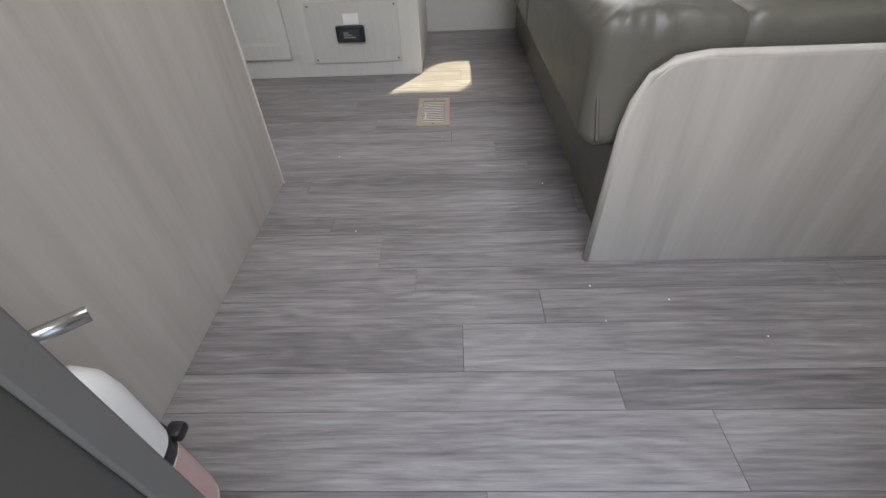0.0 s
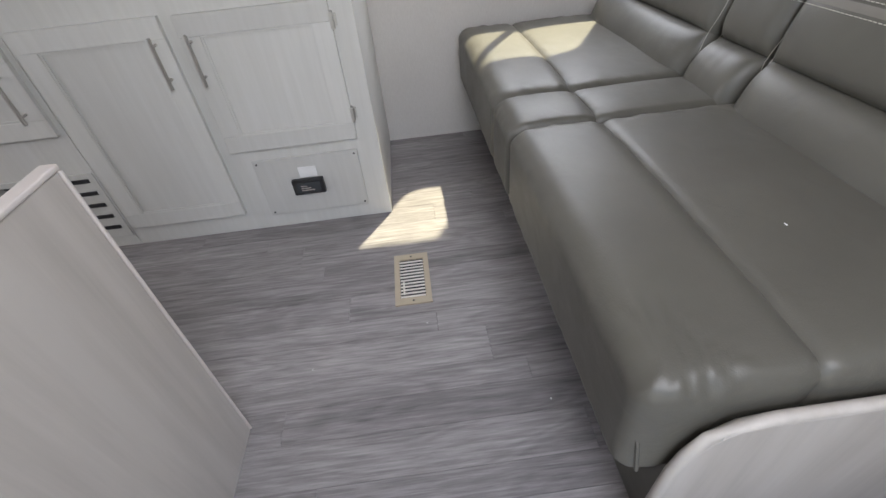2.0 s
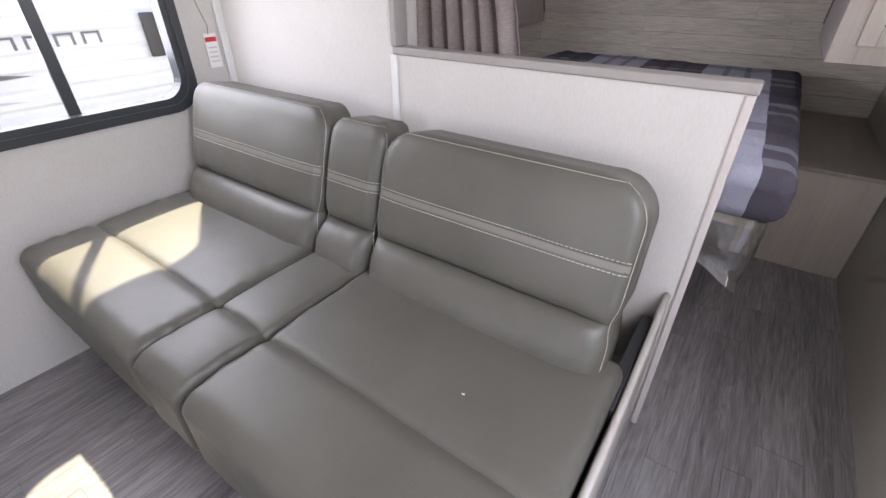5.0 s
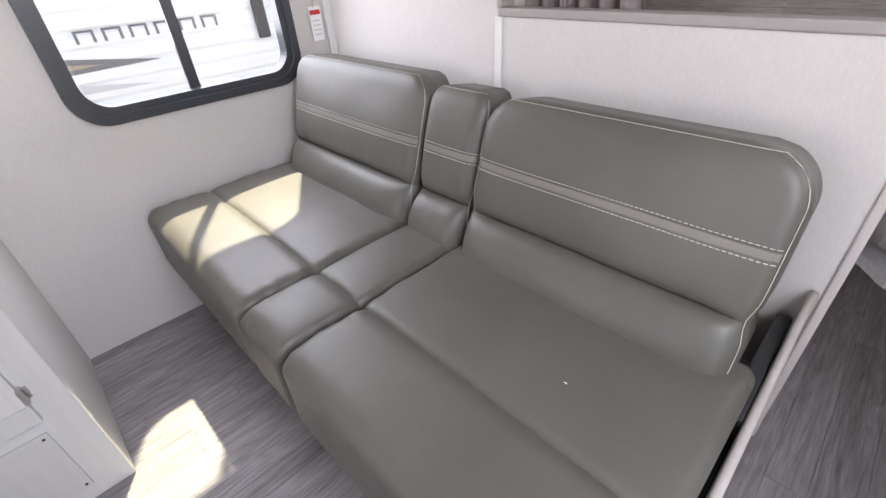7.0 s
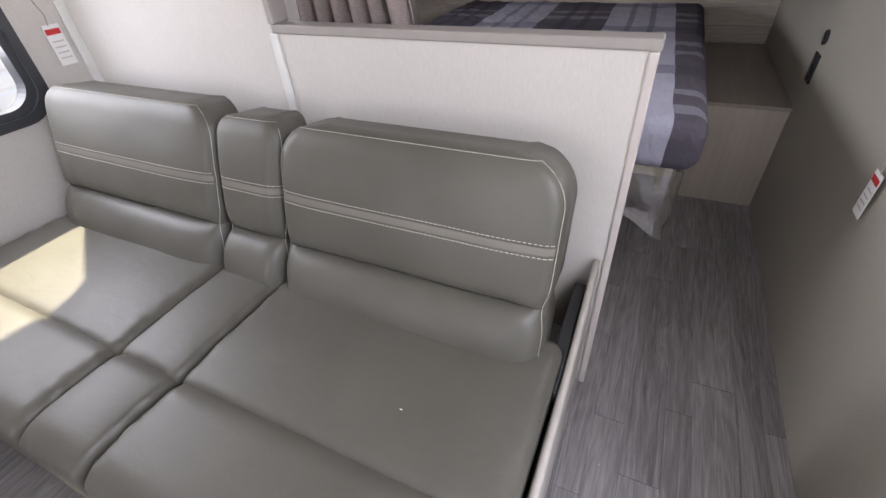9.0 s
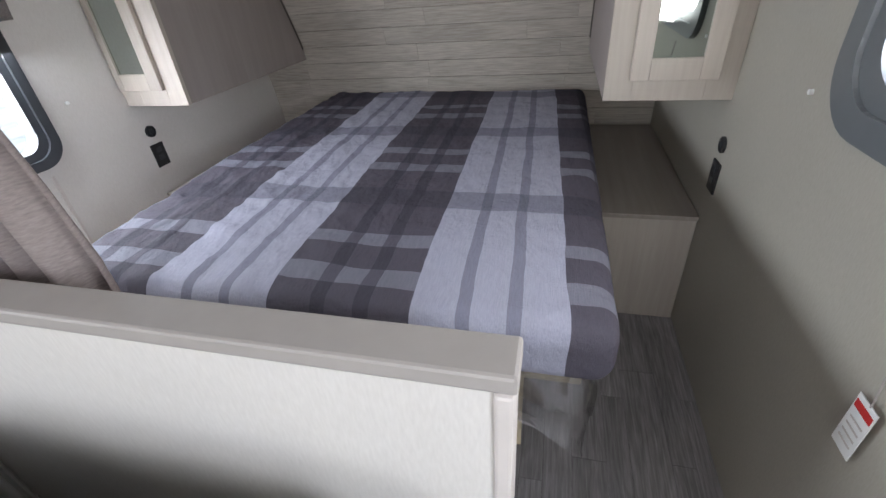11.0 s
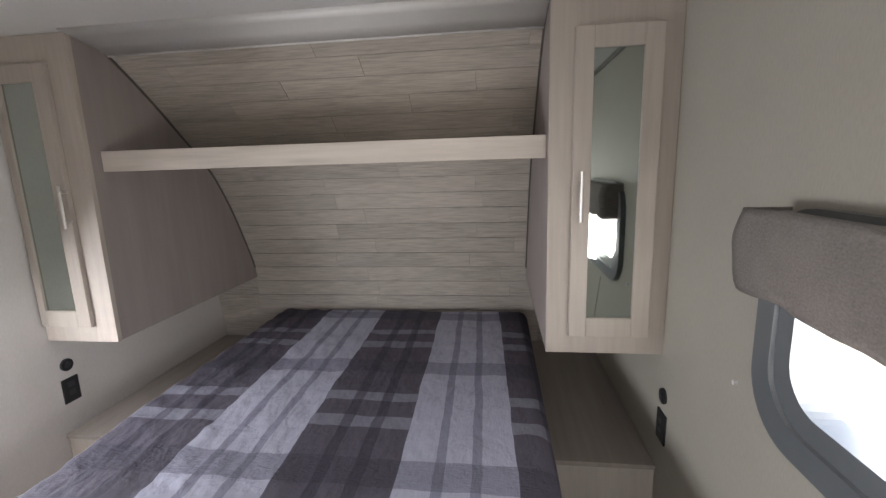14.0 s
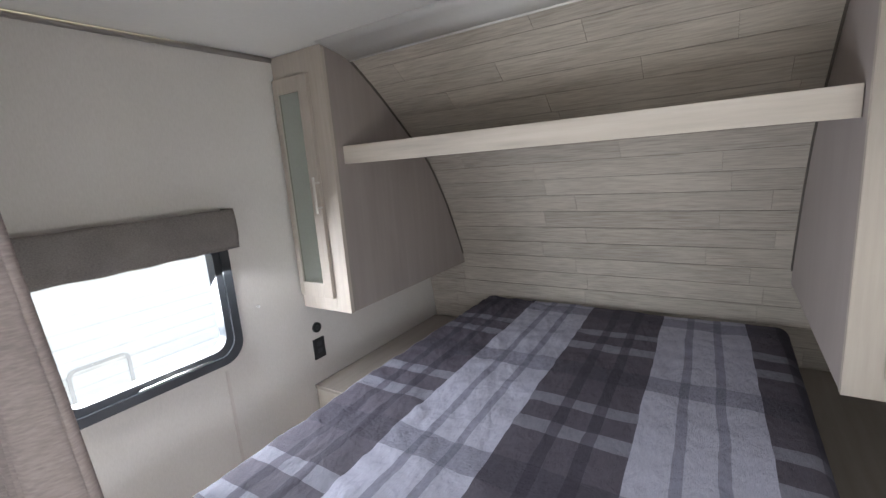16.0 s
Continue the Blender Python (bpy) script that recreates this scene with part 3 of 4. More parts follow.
arm = [(2.592, 0.0), (2.600, 0.30), (2.608, 0.346), (2.626, 0.386), (2.655, 0.409), (2.70, 0.416), (3.05, 0.416), (3.20, 0.43), (3.33, 0.47), (3.42, 0.495), (3.42, 0.0)]
end = thing("sofa_end_panel", (3.0, 0.58, 0), "whitewashed oak end panel with a rounded corner beside the sofa", "panel")
part("panel", prism(arm, 1, 0.573, 0.590, 0.002), M_OAK_PANEL, end)
part("edge_band", tube([(p[0], 0.5815, p[1] + 0.001) for p in arm[:-1]], 0.0089, 8), M_OAK_PANEL, end, "pale edge band", True)


def dinette():
    o = thing("dinette_bench", (1.5, 0.5, 0), "dinette bench with oak back panel and charcoal cushion", "bench")
    part("back_panel", box(1.822, 1.840, 0.03, 0.906, 0.0, 0.692, 0.002), M_OAK_PANEL, o, "whitewashed oak panel")
    part("edge_band", box(1.819, 1.843, 0.025, 0.911, 0.6925, 0.702, 0.003), M_TRIM_PALE, o)
    part("front_edge", box(1.819, 1.843, 0.9065, 0.912, 0.0, 0.692, 0.002), M_TRIM_PALE, o)
    part("back_cushion", pillow(1.675, 1.818, 0.04, 0.898, 0.40, 0.70, 0.05, 0.01, 10, 0.004), M_BENCH, o, smooth=True)
    part("seat_cushion", pillow(1.20, 1.67, 0.04, 0.94, 0.36, 0.47, 0.04, 0.01, 10, 0.003), M_BENCH, o, smooth=True)
    part("box", box(1.24, 1.79, 0.01, 0.90, 0.0, 0.36, 0.004), M_OAK_PANEL, o)
    return o


dinette()


def bar_handle(parent, x, z0, z1, y, out, radius=0.0055):
    """An upright bar handle with two feet, standing off towards out (a signed distance in y)."""
    rods = [tube([(x, y + out, z0), (x, y + out, z1)], radius, 10)]
    rods += [tube([(x, y, z), (x, y + out, z)], 0.004, 8) for z in (z0 + 0.022, z1 - 0.022)]
    return part("handle", joined(rods), M_CHROME, parent, "brushed nickel bar handle")


def flat_door(parent, x0, x1, z0, z1, y, handle=None, rail=0.055):
    """A framed cabinet door with a recessed panel."""
    d = part("door", box(x0 + rail, x1 - rail, y - 0.012, y - 0.002, z0 + rail, z1 - rail), M_CABINET, parent)
    for a, b in ((z0, z0 + rail), (z1 - rail, z1)):
        part("rail", box(x0, x1, y - 0.018, y, a, b, 0.0015), M_CABINET, d)
    for a, b in ((x0, x0 + rail), (x1 - rail, x1)):
        part("stile", box(a, b, y - 0.018, y, z0 + rail, z1 - rail, 0.0015), M_CABINET, d)
    part("bead", ring(rounded(x0 + rail - 0.001, x1 - rail + 0.001, z0 + rail - 0.001, z1 - rail + 0.001, 0.002, 1), rounded(x0 + rail + 0.006, x1 - rail - 0.006, z0 + rail + 0.006, z1 - rail - 0.006, 0.002, 1), y - 0.016, y - 0.003), M_CABINET, d)
    if handle:
        bar_handle(d, handle[0], handle[1], handle[2], y - 0.018, -0.026)
    return d


def kitchen():
    y = 1.719
    a = thing("kitchen_cabinet", (1.7, 2.0, 0), "pale wood kitchen base cabinet with framed doors", "cabinet")
    part("body", box(1.25, 2.185, y, W - 0.001, 0.0, 0.815, 0.002), M_CABINET, a)
    flat_door(a, 1.27, 1.668, 0.08, 0.727, y, (1.637, 0.545, 0.682))
    d = flat_door(a, 1.705, 2.120, 0.318, 0.724, y, (1.733, 0.542, 0.680))
    for z in (0.40, 0.67):
        part("hinge", boxes([(2.117, 2.127, y - 0.022, y - 0.001, z - 0.022, z + 0.022), (2.127, 2.134, y - 0.006, y, z - 0.016, z + 0.016)], 0.001), M_CHROME, d, "nickel hinge")
    p = part("access_panel", box(1.755, 2.108, y - 0.008, y - 0.0005, 0.056, 0.276, 0.0015), M_CABINET, a)
    for sx in (1.768, 2.096):
        for sz in (0.069, 0.263):
            part("screw", tube([(sx, y - 0.010, sz), (sx, y - 0.007, sz)], 0.0035, 8), M_BLACK, p)
    b = thing("stove_cabinet", (0.9, 2.0, 0), "pale wood stove cabinet with a lower louvred panel", "cabinet")
    part("body", box(0.62, 1.2485, y, W - 0.001, 0.0, 0.735, 0.002), M_CABINET, b)
    flat_door(b, 0.70, 1.232, 0.44, 0.712, y, (1.19, 0.495, 0.645))
    v = part("vent_panel", box(0.70, 1.245, y - 0.007, y - 0.0005, 0.045, 0.305, 0.0015), M_CABINET, b)
    for k in range(5):
        z = 0.085 + k * 0.047
        part("slot", box(0.76, 1.225, y - 0.010, y - 0.0065, z, z + 0.014), M_BLACK, v, "dark air slot")
    c = thing("stove", (0.9, 2.0, 0.735), "black stove with a steel front edge", "stove")
    part("body", box(0.64, 1.238, y - 0.004, W - 0.01, 0.737, 0.83, 0.006), M_BLACK, c)
    part("rail", tube([(0.68, y - 0.02, 0.76), (1.225, y - 0.02, 0.76)], 0.008, 10), M_STEEL, c, "steel rail", True)
    for k in range(4):
        part("knob", tube([(0.74 + 0.12 * k, y - 0.004, 0.80), (0.74 + 0.12 * k, y - 0.028, 0.80)], 0.016, 14), M_BLACK, c)
    e = thing("countertop", (1.72, 2.0, 0.815), "white laminate countertop over the cabinet", "countertop")
    rows = [(1.252, 2.21, 1.693, 1.80, 0.8165, 0.848), (1.252, 2.21, 2.22, W - 0.002, 0.8165, 0.848), (1.252, 1.42, 1.80, 2.22, 0.8165, 0.848), (1.95, 2.21, 1.80, 2.22, 0.8165, 0.848)]
    part("slab", boxes(rows), M_COUNTER, e)
    s = thing("sink", (1.69, 2.0, 0.70), "white moulded sink basin in the countertop", "sink")
    part("basin", boxes([(1.42, 1.95, 1.80, 2.22, 0.817, 0.819), (1.425, 1.44, 1.805, 2.215, 0.819, 0.8475), (1.93, 1.945, 1.805, 2.215, 0.819, 0.8475), (1.44, 1.93, 1.805, 1.82, 0.819, 0.8475), (1.44, 1.93, 2.20, 2.215, 0.819, 0.8475)]), M_WHITE, s)
    part("rim", ring(rounded(1.41, 1.96, 1.79, 2.23, 0.03), rounded(1.44, 1.93, 1.82, 2.20, 0.03), 0, 0.008), M_COUNTER, s).matrix_basis = Matrix(((1, 0, 0, -1.69), (0, 0, 1, -2.0), (0, 1, 0, 0.1485), (0, 0, 0, 1)))
    g = thing("gas_detector", (1.92, y, 0.137), "black gas detector with a white sticker above it", "detector")
    part("case", box(1.865, 1.975, y - 0.028, y - 0.009, 0.137, 0.196, 0.005), M_BLACK, g)
    part("face", box(1.880, 1.960, y - 0.031, y - 0.0275, 0.148, 0.186, 0.002), plain("smoked_face", (0.05, 0.055, 0.06), 0.2), g)
    for k in range(3):
        part("print_bar", box(1.895, 1.94 - 0.012 * k, y - 0.0325, y - 0.0305, 0.156 + 0.008 * k, 0.159 + 0.008 * k), M_TRIM, g)
    part("sticker", box(1.897, 1.957, y - 0.0105, y - 0.0082, 0.198, 0.236), M_PAPER, g, "white paper sticker")


kitchen()


def floor_vent():
    o = thing("floor_vent", (2.243, 1.344, 0), "beige metal floor register with open slats", "vent")
    part("frame", boxes([(2.188, 2.205, 1.232, 1.455, 0.0, 0.005), (2.281, 2.298, 1.232, 1.455, 0.0, 0.005), (2.205, 2.281, 1.232, 1.258, 0.0, 0.005), (2.205, 2.281, 1.429, 1.455, 0.0, 0.005)]), M_VENT, o)
    part("duct", box(2.205, 2.281, 1.258, 1.429, 0.0003, 0.001), M_BLACK, o, "dark duct opening")
    for k in range(12):
        y = 1.264 + k * 0.0140
        s = box(2.206, 2.280, y - 0.0030, y + 0.0030, 0.0022, 0.0036)
        part("slat", s, M_SLAT, o)
    part("lever", box(2.214, 2.219, 1.27, 1.33, 0.0042, 0.0075, 0.001), M_SLAT, o)
    for y in (1.2445, 1.4425):
        part("screw", lathe([(0.003, 0.005), (0.003, 0.006)], (2.243, y, 0), 8), M_BLACK, o)


floor_vent()


def extinguisher():
    x, y = 1.964, 0.088
    o = thing("fire_extinguisher", (x, y, 0.03), "white fire extinguisher with red label in a black wall bracket", "fire extinguisher")
    part("cylinder", lathe([(0.030, 0.0), (0.038, 0.008), (0.039, 0.02), (0.039, 0.245), (0.036, 0.27), (0.026, 0.29), (0.014, 0.298), (0.013, 0.312)], (x, y, 0.03), 24), M_WHITE, o, smooth=True)
    part("label", lathe([(0.0394, 0.02), (0.0394, 0.135)], (x, y, 0.03), 24), plain("pink_label", (0.62, 0.42, 0.40), 0.4), o, "faded red label")
    part("strap", lathe([(0.0402, 0.14), (0.0412, 0.142), (0.0412, 0.158), (0.0402, 0.16)], (x, y, 0.03), 24), M_BLACK, o, "black strap")
    part("buckle", box(x + 0.022, x + 0.042, y + 0.022, y + 0.042, 0.172, 0.188, 0.005), M_BLACK, o)
    part("bracket", box(x - 0.02, x + 0.02, 0.002, y - 0.036, 0.08, 0.26, 0.004), M_BLACK, o, "black wall bracket")
    part("valve", box(x - 0.013, x + 0.013, y - 0.013, y + 0.013, 0.338, 0.372, 0.004), M_STEEL, o)
    part("lever", tube([(x - 0.005, y - 0.01, 0.372), (x + 0.012, y + 0.014, 0.376), (x + 0.038, y + 0.042, 0.372)], 0.007, 8), M_STEEL, o, "steel squeeze lever", True)
    part("gauge", tube([(x - 0.028, y - 0.005, 0.385), (x - 0.028, y + 0.012, 0.392)], 0.022, 18), plain("brass", (0.45, 0.36, 0.2), 0.3, 1.0), o, "round brass gauge")


extinguisher()


def hang_tag(x, z, y, out, length, lean_x):
    o = thing("hang_tag", (x, y, z), "white paper tag with red heading on a cord", "tag", "paper tags on cords")
    part("cord", tube([(x + 0.02 + lean_x, y + out, z + 0.12 + length), (x + 0.025, y + out * 1.2, z + 0.10 + length * 0.3), (x + 0.02, y + out, z + 0.115)], 0.0018, 6), M_TRIM, o, "grey cord")
    part("card", box(x, x + 0.05, y + out - 0.0008, y + out + 0.0008, z, z + 0.118), M_PAPER, o)
    part("heading", box(x + 0.003, x + 0.047, y + out - 0.0016, y + out + 0.0016, z + 0.09, z + 0.106), M_RED, o, "red printed heading")
    for k in range(4):
        part("print_bar", box(x + 0.008, x + 0.042, y + out - 0.0013, y + out + 0.0013, z + 0.02 + 0.016 * k, z + 0.024 + 0.016 * k), M_TRIM_PALE, o)


hang_tag(3.330, 0.885, W, -0.012, 0.15, -0.03)
hang_tag(3.745, 0.545, 0.0, 0.012, 0.28, 0.10)


# ---- bedroom ----
def wardrobe(y0, y1, glass, handle_y, label, inner_side):
    x = 4.731
    o = thing("wardrobe", (x + 0.3, (y0 + y1) / 2, 0.888), label, "wardrobe", "hanging wardrobes beside the bed")
    prof = [(x + 0.02, 0.896)]
    prof += [(p[0] - 0.003, p[1]) for p in arc if p[1] > 0.93 and p[0] > x + 0.06 and p[1] < H - 0.012]
    prof += [(x + 0.10, H - 0.004), (x + 0.02, H - 0.004)]
    prof[1:1] = [(prof[1][0] + 0.012, 0.896)]
    part("body", prism(prof, 1, y0 + 0.001, y1 - 0.001), M_WARD_SIDE, o)
    edge = [p for p in prof if p[1] > 0.9 and p[0] > x + 0.12]
    side = y1 if inner_side > 0 else y0
    part("edge_trim", tube([(p[0] - 0.004, side, p[1]) for p in edge], 0.006, 6), M_EDGE, o, "dark edge trim", True)
    part("face_frame", boxes([(x, x + 0.02, y0 + 0.0005, y0 + 0.085, 0.893, H - 0.003), (x, x + 0.02, y1 - 0.085, y1 - 0.0005, 0.893, H - 0.003), (x, x + 0.02, y0 + 0.085, y1 - 0.085, 0.893, 0.99), (x, x + 0.02, y0 + 0.085, y1 - 0.085, 1.88, H - 0.003)], 0.001), M_OAK_Z, o)
    ya, yb, za, zb = glass
    da, db, dc, dd = ya - 0.055, min(yb + 0.055, 2.308), za - 0.065, zb + 0.062
    d = part("door", box(x - 0.004, x - 0.001, da, db, dc, dd), M_OAK_Z, o)
    for a, b in ((da, ya), (yb, db)):
        part("stile", box(x - 0.02, x - 0.0045, a, b, dc, dd, 0.002), M_OAK_Z, d)
    for a, b in ((dc, za), (zb, dd)):
        part("rail", box(x - 0.02, x - 0.0045, ya, yb, a, b, 0.002), M_OAK_Z, d)
    part("mirror", box(x - 0.012, x - 0.0042, ya + 0.0005, yb - 0.0005, za + 0.0005, zb - 0.0005), M_MIRROR, d, "narrow mirror panel")
    rods = [tube([(x - 0.048, handle_y, 1.345), (x - 0.048, handle_y, 1.50)], 0.0055, 10)]
    rods += [tube([(x - 0.018, handle_y, z), (x - 0.048, handle_y, z)], 0.004, 8) for z in (1.37, 1.475)]
    part("handle", joined(rods), M_CHROME, d, "brushed nickel bar handle")
    return o


wardrobe(0.0, 0.382, (0.112, 0.255, 1.023, 1.858), 0.285, "greige hanging wardrobe with mirrored oak door and curved back", 1)
wardrobe(2.008, W, (2.148, 2.280, 1.023, 1.858), 2.092, "greige hanging wardrobe with narrow dark mirror door", -1)

sh = thing("shelf", (4.9, 1.2, 1.54), "pale oak shelf between the two wardrobes", "shelf")
part("fascia", box(4.792, 4.811, 0.383, 2.007, 1.545, 1.620, 0.002), M_OAK_Y, sh)
part("board", box(4.811, 5.307, 0.383, 2.007, 1.600, 1.616), M_OAK_Y, sh)


def nightstand(y0, y1, label):
    o = thing("nightstand", (5.2, (y0 + y1) / 2, 0), label, "nightstand", "built-in nightstands")
    part("top", box(4.723, 5.812, y0 + 0.002, y1 - 0.002, 0.466, 0.484, 0.002), M_STAND, o)
    part("front", box(4.731, 4.747, y0 + 0.003, y1 - 0.003, 0.0, 0.465, 0.001), M_OAK_Z, o)
    part("carcass", box(4.748, 5.807, y0 + 0.004, y1 - 0.004, 0.0, 0.464), M_STAND, o)


nightstand(0.0, 0.44, "built-in nightstand with grey-brown laminate top by the bed")
nightstand(1.76, W, "built-in nightstand with grey-brown laminate top by the bed")


def bed():
    o = thing("bed", (4.715, 1.1, 0), "bed with plaid covered mattress on a wooden platform", "bed")
    part("platform", box(4.015, 5.705, 0.62, 1.74, 0.0, 0.535, 0.004), M_STAND, o, "grey-brown platform")
    part("bunk_board", box(3.840, 5.705, 0.44, 1.77, 0.536, 0.566, 0.004), M_PLY, o, "raw plywood board")
    part("front_board", box(3.862, 3.878, 0.56, 1.60, 0.26, 0.535, 0.002), M_PLY, o, "raw plywood front board under the mattress")
    bm = pillow(3.803, 5.690, 0.380, 1.825, 0.568, 0.718, 0.05, 0.008, 96, 0.0, 0)
    for v in bm.verts:
        p = v.co
        if p.z > 0.66:
            p.z += 0.006 * noise.noise(Vector((p.x * 5, p.y * 5, 1.0))) + 0.005 * noise.noise(Vector((p.x * 16, p.y * 12, 3.0)))
            f = noise.noise(Vector((p.x * 4 + p.y * 2.5, p.y * 7 - p.x * 4, 8.0)))
            rumple = max(0.0, min(1.0, (p.y - 0.85) * 2))
            p.z += 0.005 * max(0.0, 1 - abs(f) * 5) * rumple
            g = noise.noise(Vector((p.x * 11 - p.y * 4, p.y * 13 + p.x * 5, 2.0)))
            p.z += 0.0035 * max(0.0, 1 - abs(g) * 4) * (0.25 + 0.75 * rumple)
        near_edge = max(0.0, min(1.0, (p.y - 0.9) / 0.9))
        p.y -= 0.05 * max(0.0, 4.6 - p.x) * near_edge
    part("mattress", bm, M_PLAID, o, "plaid cotton cover in grey and violet blue", True)
    part("piping", tube([(3.895, 1.776, 0.685), (4.6, 1.828, 0.688), (5.585, 1.828, 0.685)], 0.005, 6), M_PAPER, o, "white edge piping", True)
    return o


bed()

# crumpled clear wrap hanging under the foot of the mattress
wrap = bmesh.new()
rows = []
for i in range(46):
    s = i / 45
    if s < 0.62:
        px, py = 3.815, 1.66 - (1.66 - 0.43) * s / 0.62
    else:
        px, py = 3.815 + (s - 0.62) / 0.38 * 0.55, 0.415
    drop = 0.09 + 0.17 * max(0.0, 1 - abs(s - 0.62) / 0.14) + 0.03 * noise.noise(Vector((s * 20, 0, 5)))
    col = []
    for j in range(9):
        k = j / 8
        dx = 0.035 * k * noise.noise(Vector((s * 38, k * 3, 1.0))) + 0.02 * noise.noise(Vector((s * 14, k * 5, 7.0)))
        col.append(wrap.verts.new((px + dx + (0.02 if s < 0.62 else 0), py + dx * 0.8, 0.572 - drop * k)))
    rows.append(col)
for a, b in zip(rows, rows[1:]):
    for j in range(8):
        wrap.faces.new((a[j], a[j + 1], b[j + 1], b[j]))
w_ob = thing("plastic_wrap", (3.815, 1.0, 0.39), "crumpled clear plastic wrap hanging under the mattress", "plastic wrap")
part("sheet", wrap, M_WRAP, w_ob, "", True)


def valance(x0, x1, y, side, seed, top, low):
    o = thing("valance", ((x0 + x1) / 2, y, 1.3), "gathered taupe fabric window valance", "valance", "window valances")
    bm = bmesh.new()
    d = 0.085
    path = [(x0, 0.0)] + [(x0, d * k / 4) for k in range(1, 4)] + [(x0 + (x1 - x0) * k / 40, d) for k in range(41)] + [(x1, d * k / 4) for k in (3, 2, 1, 0)]
    rows = []
    for i, (px, py) in enumerate(path):
        col = []
        for j in range(13):
            k = j / 12
            wob = 0.010 * noise.noise(Vector((px * 14 + seed, k * 2, 0))) * (0.3 + k) + 0.012 * math.sin(k * math.pi)
            zz = top - (top - low) * k + 0.008 * noise.noise(Vector((px * 9 + seed, 4.0, k)))
            col.append(bm.verts.new((px, y + side * (max(py, 0.004) + (wob if py >= d * 0.7 else 0)), zz)))
        rows.append(col)
    for a, b in zip(rows, rows[1:]):
        for j in range(12):
            bm.faces.new((a[j], a[j + 1], b[j + 1], b[j]))
    cloth = part("cloth", bm, M_VALANCE, o, "", True)
    sol = cloth.modifiers.new("thickness", "SOLIDIFY")
    sol.thickness = 0.004
    part("board", box(x0 + 0.006, x1 - 0.006, min(y, y + side * (d - 0.006)), max(y, y + side * (d - 0.006)), top - 0.017, top - 0.007), M_TRIM, o)


valance(3.50, 4.17, 0.0, 1, 2.0, 1.436, 1.282)
valance(3.665, 4.395, W, -1, 9.0, 1.406, 1.252)


def curtain(x, y0, y1, z0, z1, folds, label):
    o = thing("curtain", (x, (y0 + y1) / 2, z0), label, "curtain")
    bm = bmesh.new()
    rows = []
    for i in range(81):
        s = i / 80
        col = []
        for j in range(15):
            k = j / 14
            amp = 0.012 + 0.018 * k
            dx = amp * math.sin(s * folds * 2 * math.pi + 0.5 * math.sin(k * 3)) + 0.006 * noise.noise(Vector((s * 6, k * 3, 2)))
            zz = z1 + (z0 - z1) * k
            edge = y0 + 0.17 * max(0.0, min(1.0, (zz - 1.05) / 0.8)) ** 0.8
            col.append(bm.verts.new((x + dx, edge + (y1 - edge) * s, zz)))
        rows.append(col)
    for a, b in zip(rows, rows[1:]):
        for j in range(14):
            bm.faces.new((a[j], a[j + 1], b[j + 1], b[j]))
    c = part("drape", bm, M_DRAPE, o, "", True)
    sol = c.modifiers.new("thickness", "SOLIDIFY")
    sol.thickness = 0.003
    part("track", box(x - 0.012, x + 0.012, 0.30, y1 + 0.02, z1, z1 + 0.018, 0.002), M_TRIM_WHITE, o)


curtain(3.525, 1.105, 1.44, 0.45, 1.985, 6, "gathered mauve-grey curtain beside the bed opening")


def outlet(x, z, y, side):
    o = thing("outlet", (x, y, z), "black power outlet plate on the wall", "outlet", "bedside outlets")
    a, b = sorted((y, y + side * 0.007))
    part("plate", box(x - 0.035, x + 0.035, a, b, z, z + 0.105, 0.002), M_BLACK, o)
    for k in (0.03, 0.066):
        part("socket", box(x - 0.014, x + 0.014, min(y + side * 0.006, y + side * 0.0085), max(y + side * 0.006, y + side * 0.0085), z + k, z + k + 0.022, 0.001), M_FRAME, o)
    d = thing("reading_socket", (x, y, z + 0.14), "round black socket above the outlet", "socket", "bedside round sockets")
    part("disc", tube([(x, y, z + 0.162), (x, y + side * 0.008, z + 0.162)], 0.026, 20), M_BLACK, d)
    part("centre", tube([(x, y + side * 0.006, z + 0.162), (x, y + side * 0.011, z + 0.162)], 0.012, 14), M_FRAME, d)


outlet(4.779, 0.605, W, -1)
outlet(4.697, 0.600, 0.0, 1)

knob = thing("wall_stud", (4.487, W, 0.97), "tiny white plastic clip on the wall", "clip")
part("cap", tube([(4.487, W, 0.97), (4.487, W - 0.008, 0.97)], 0.006, 8), M_PAPER, knob)
stud = thing("wall_stud", (4.297, 0.0, 1.02), "tiny white plastic clip on the wall", "clip")
part("cap", tube([(4.297, 0.0, 1.02), (4.297, 0.008, 1.02)], 0.006, 8), M_PAPER, stud)


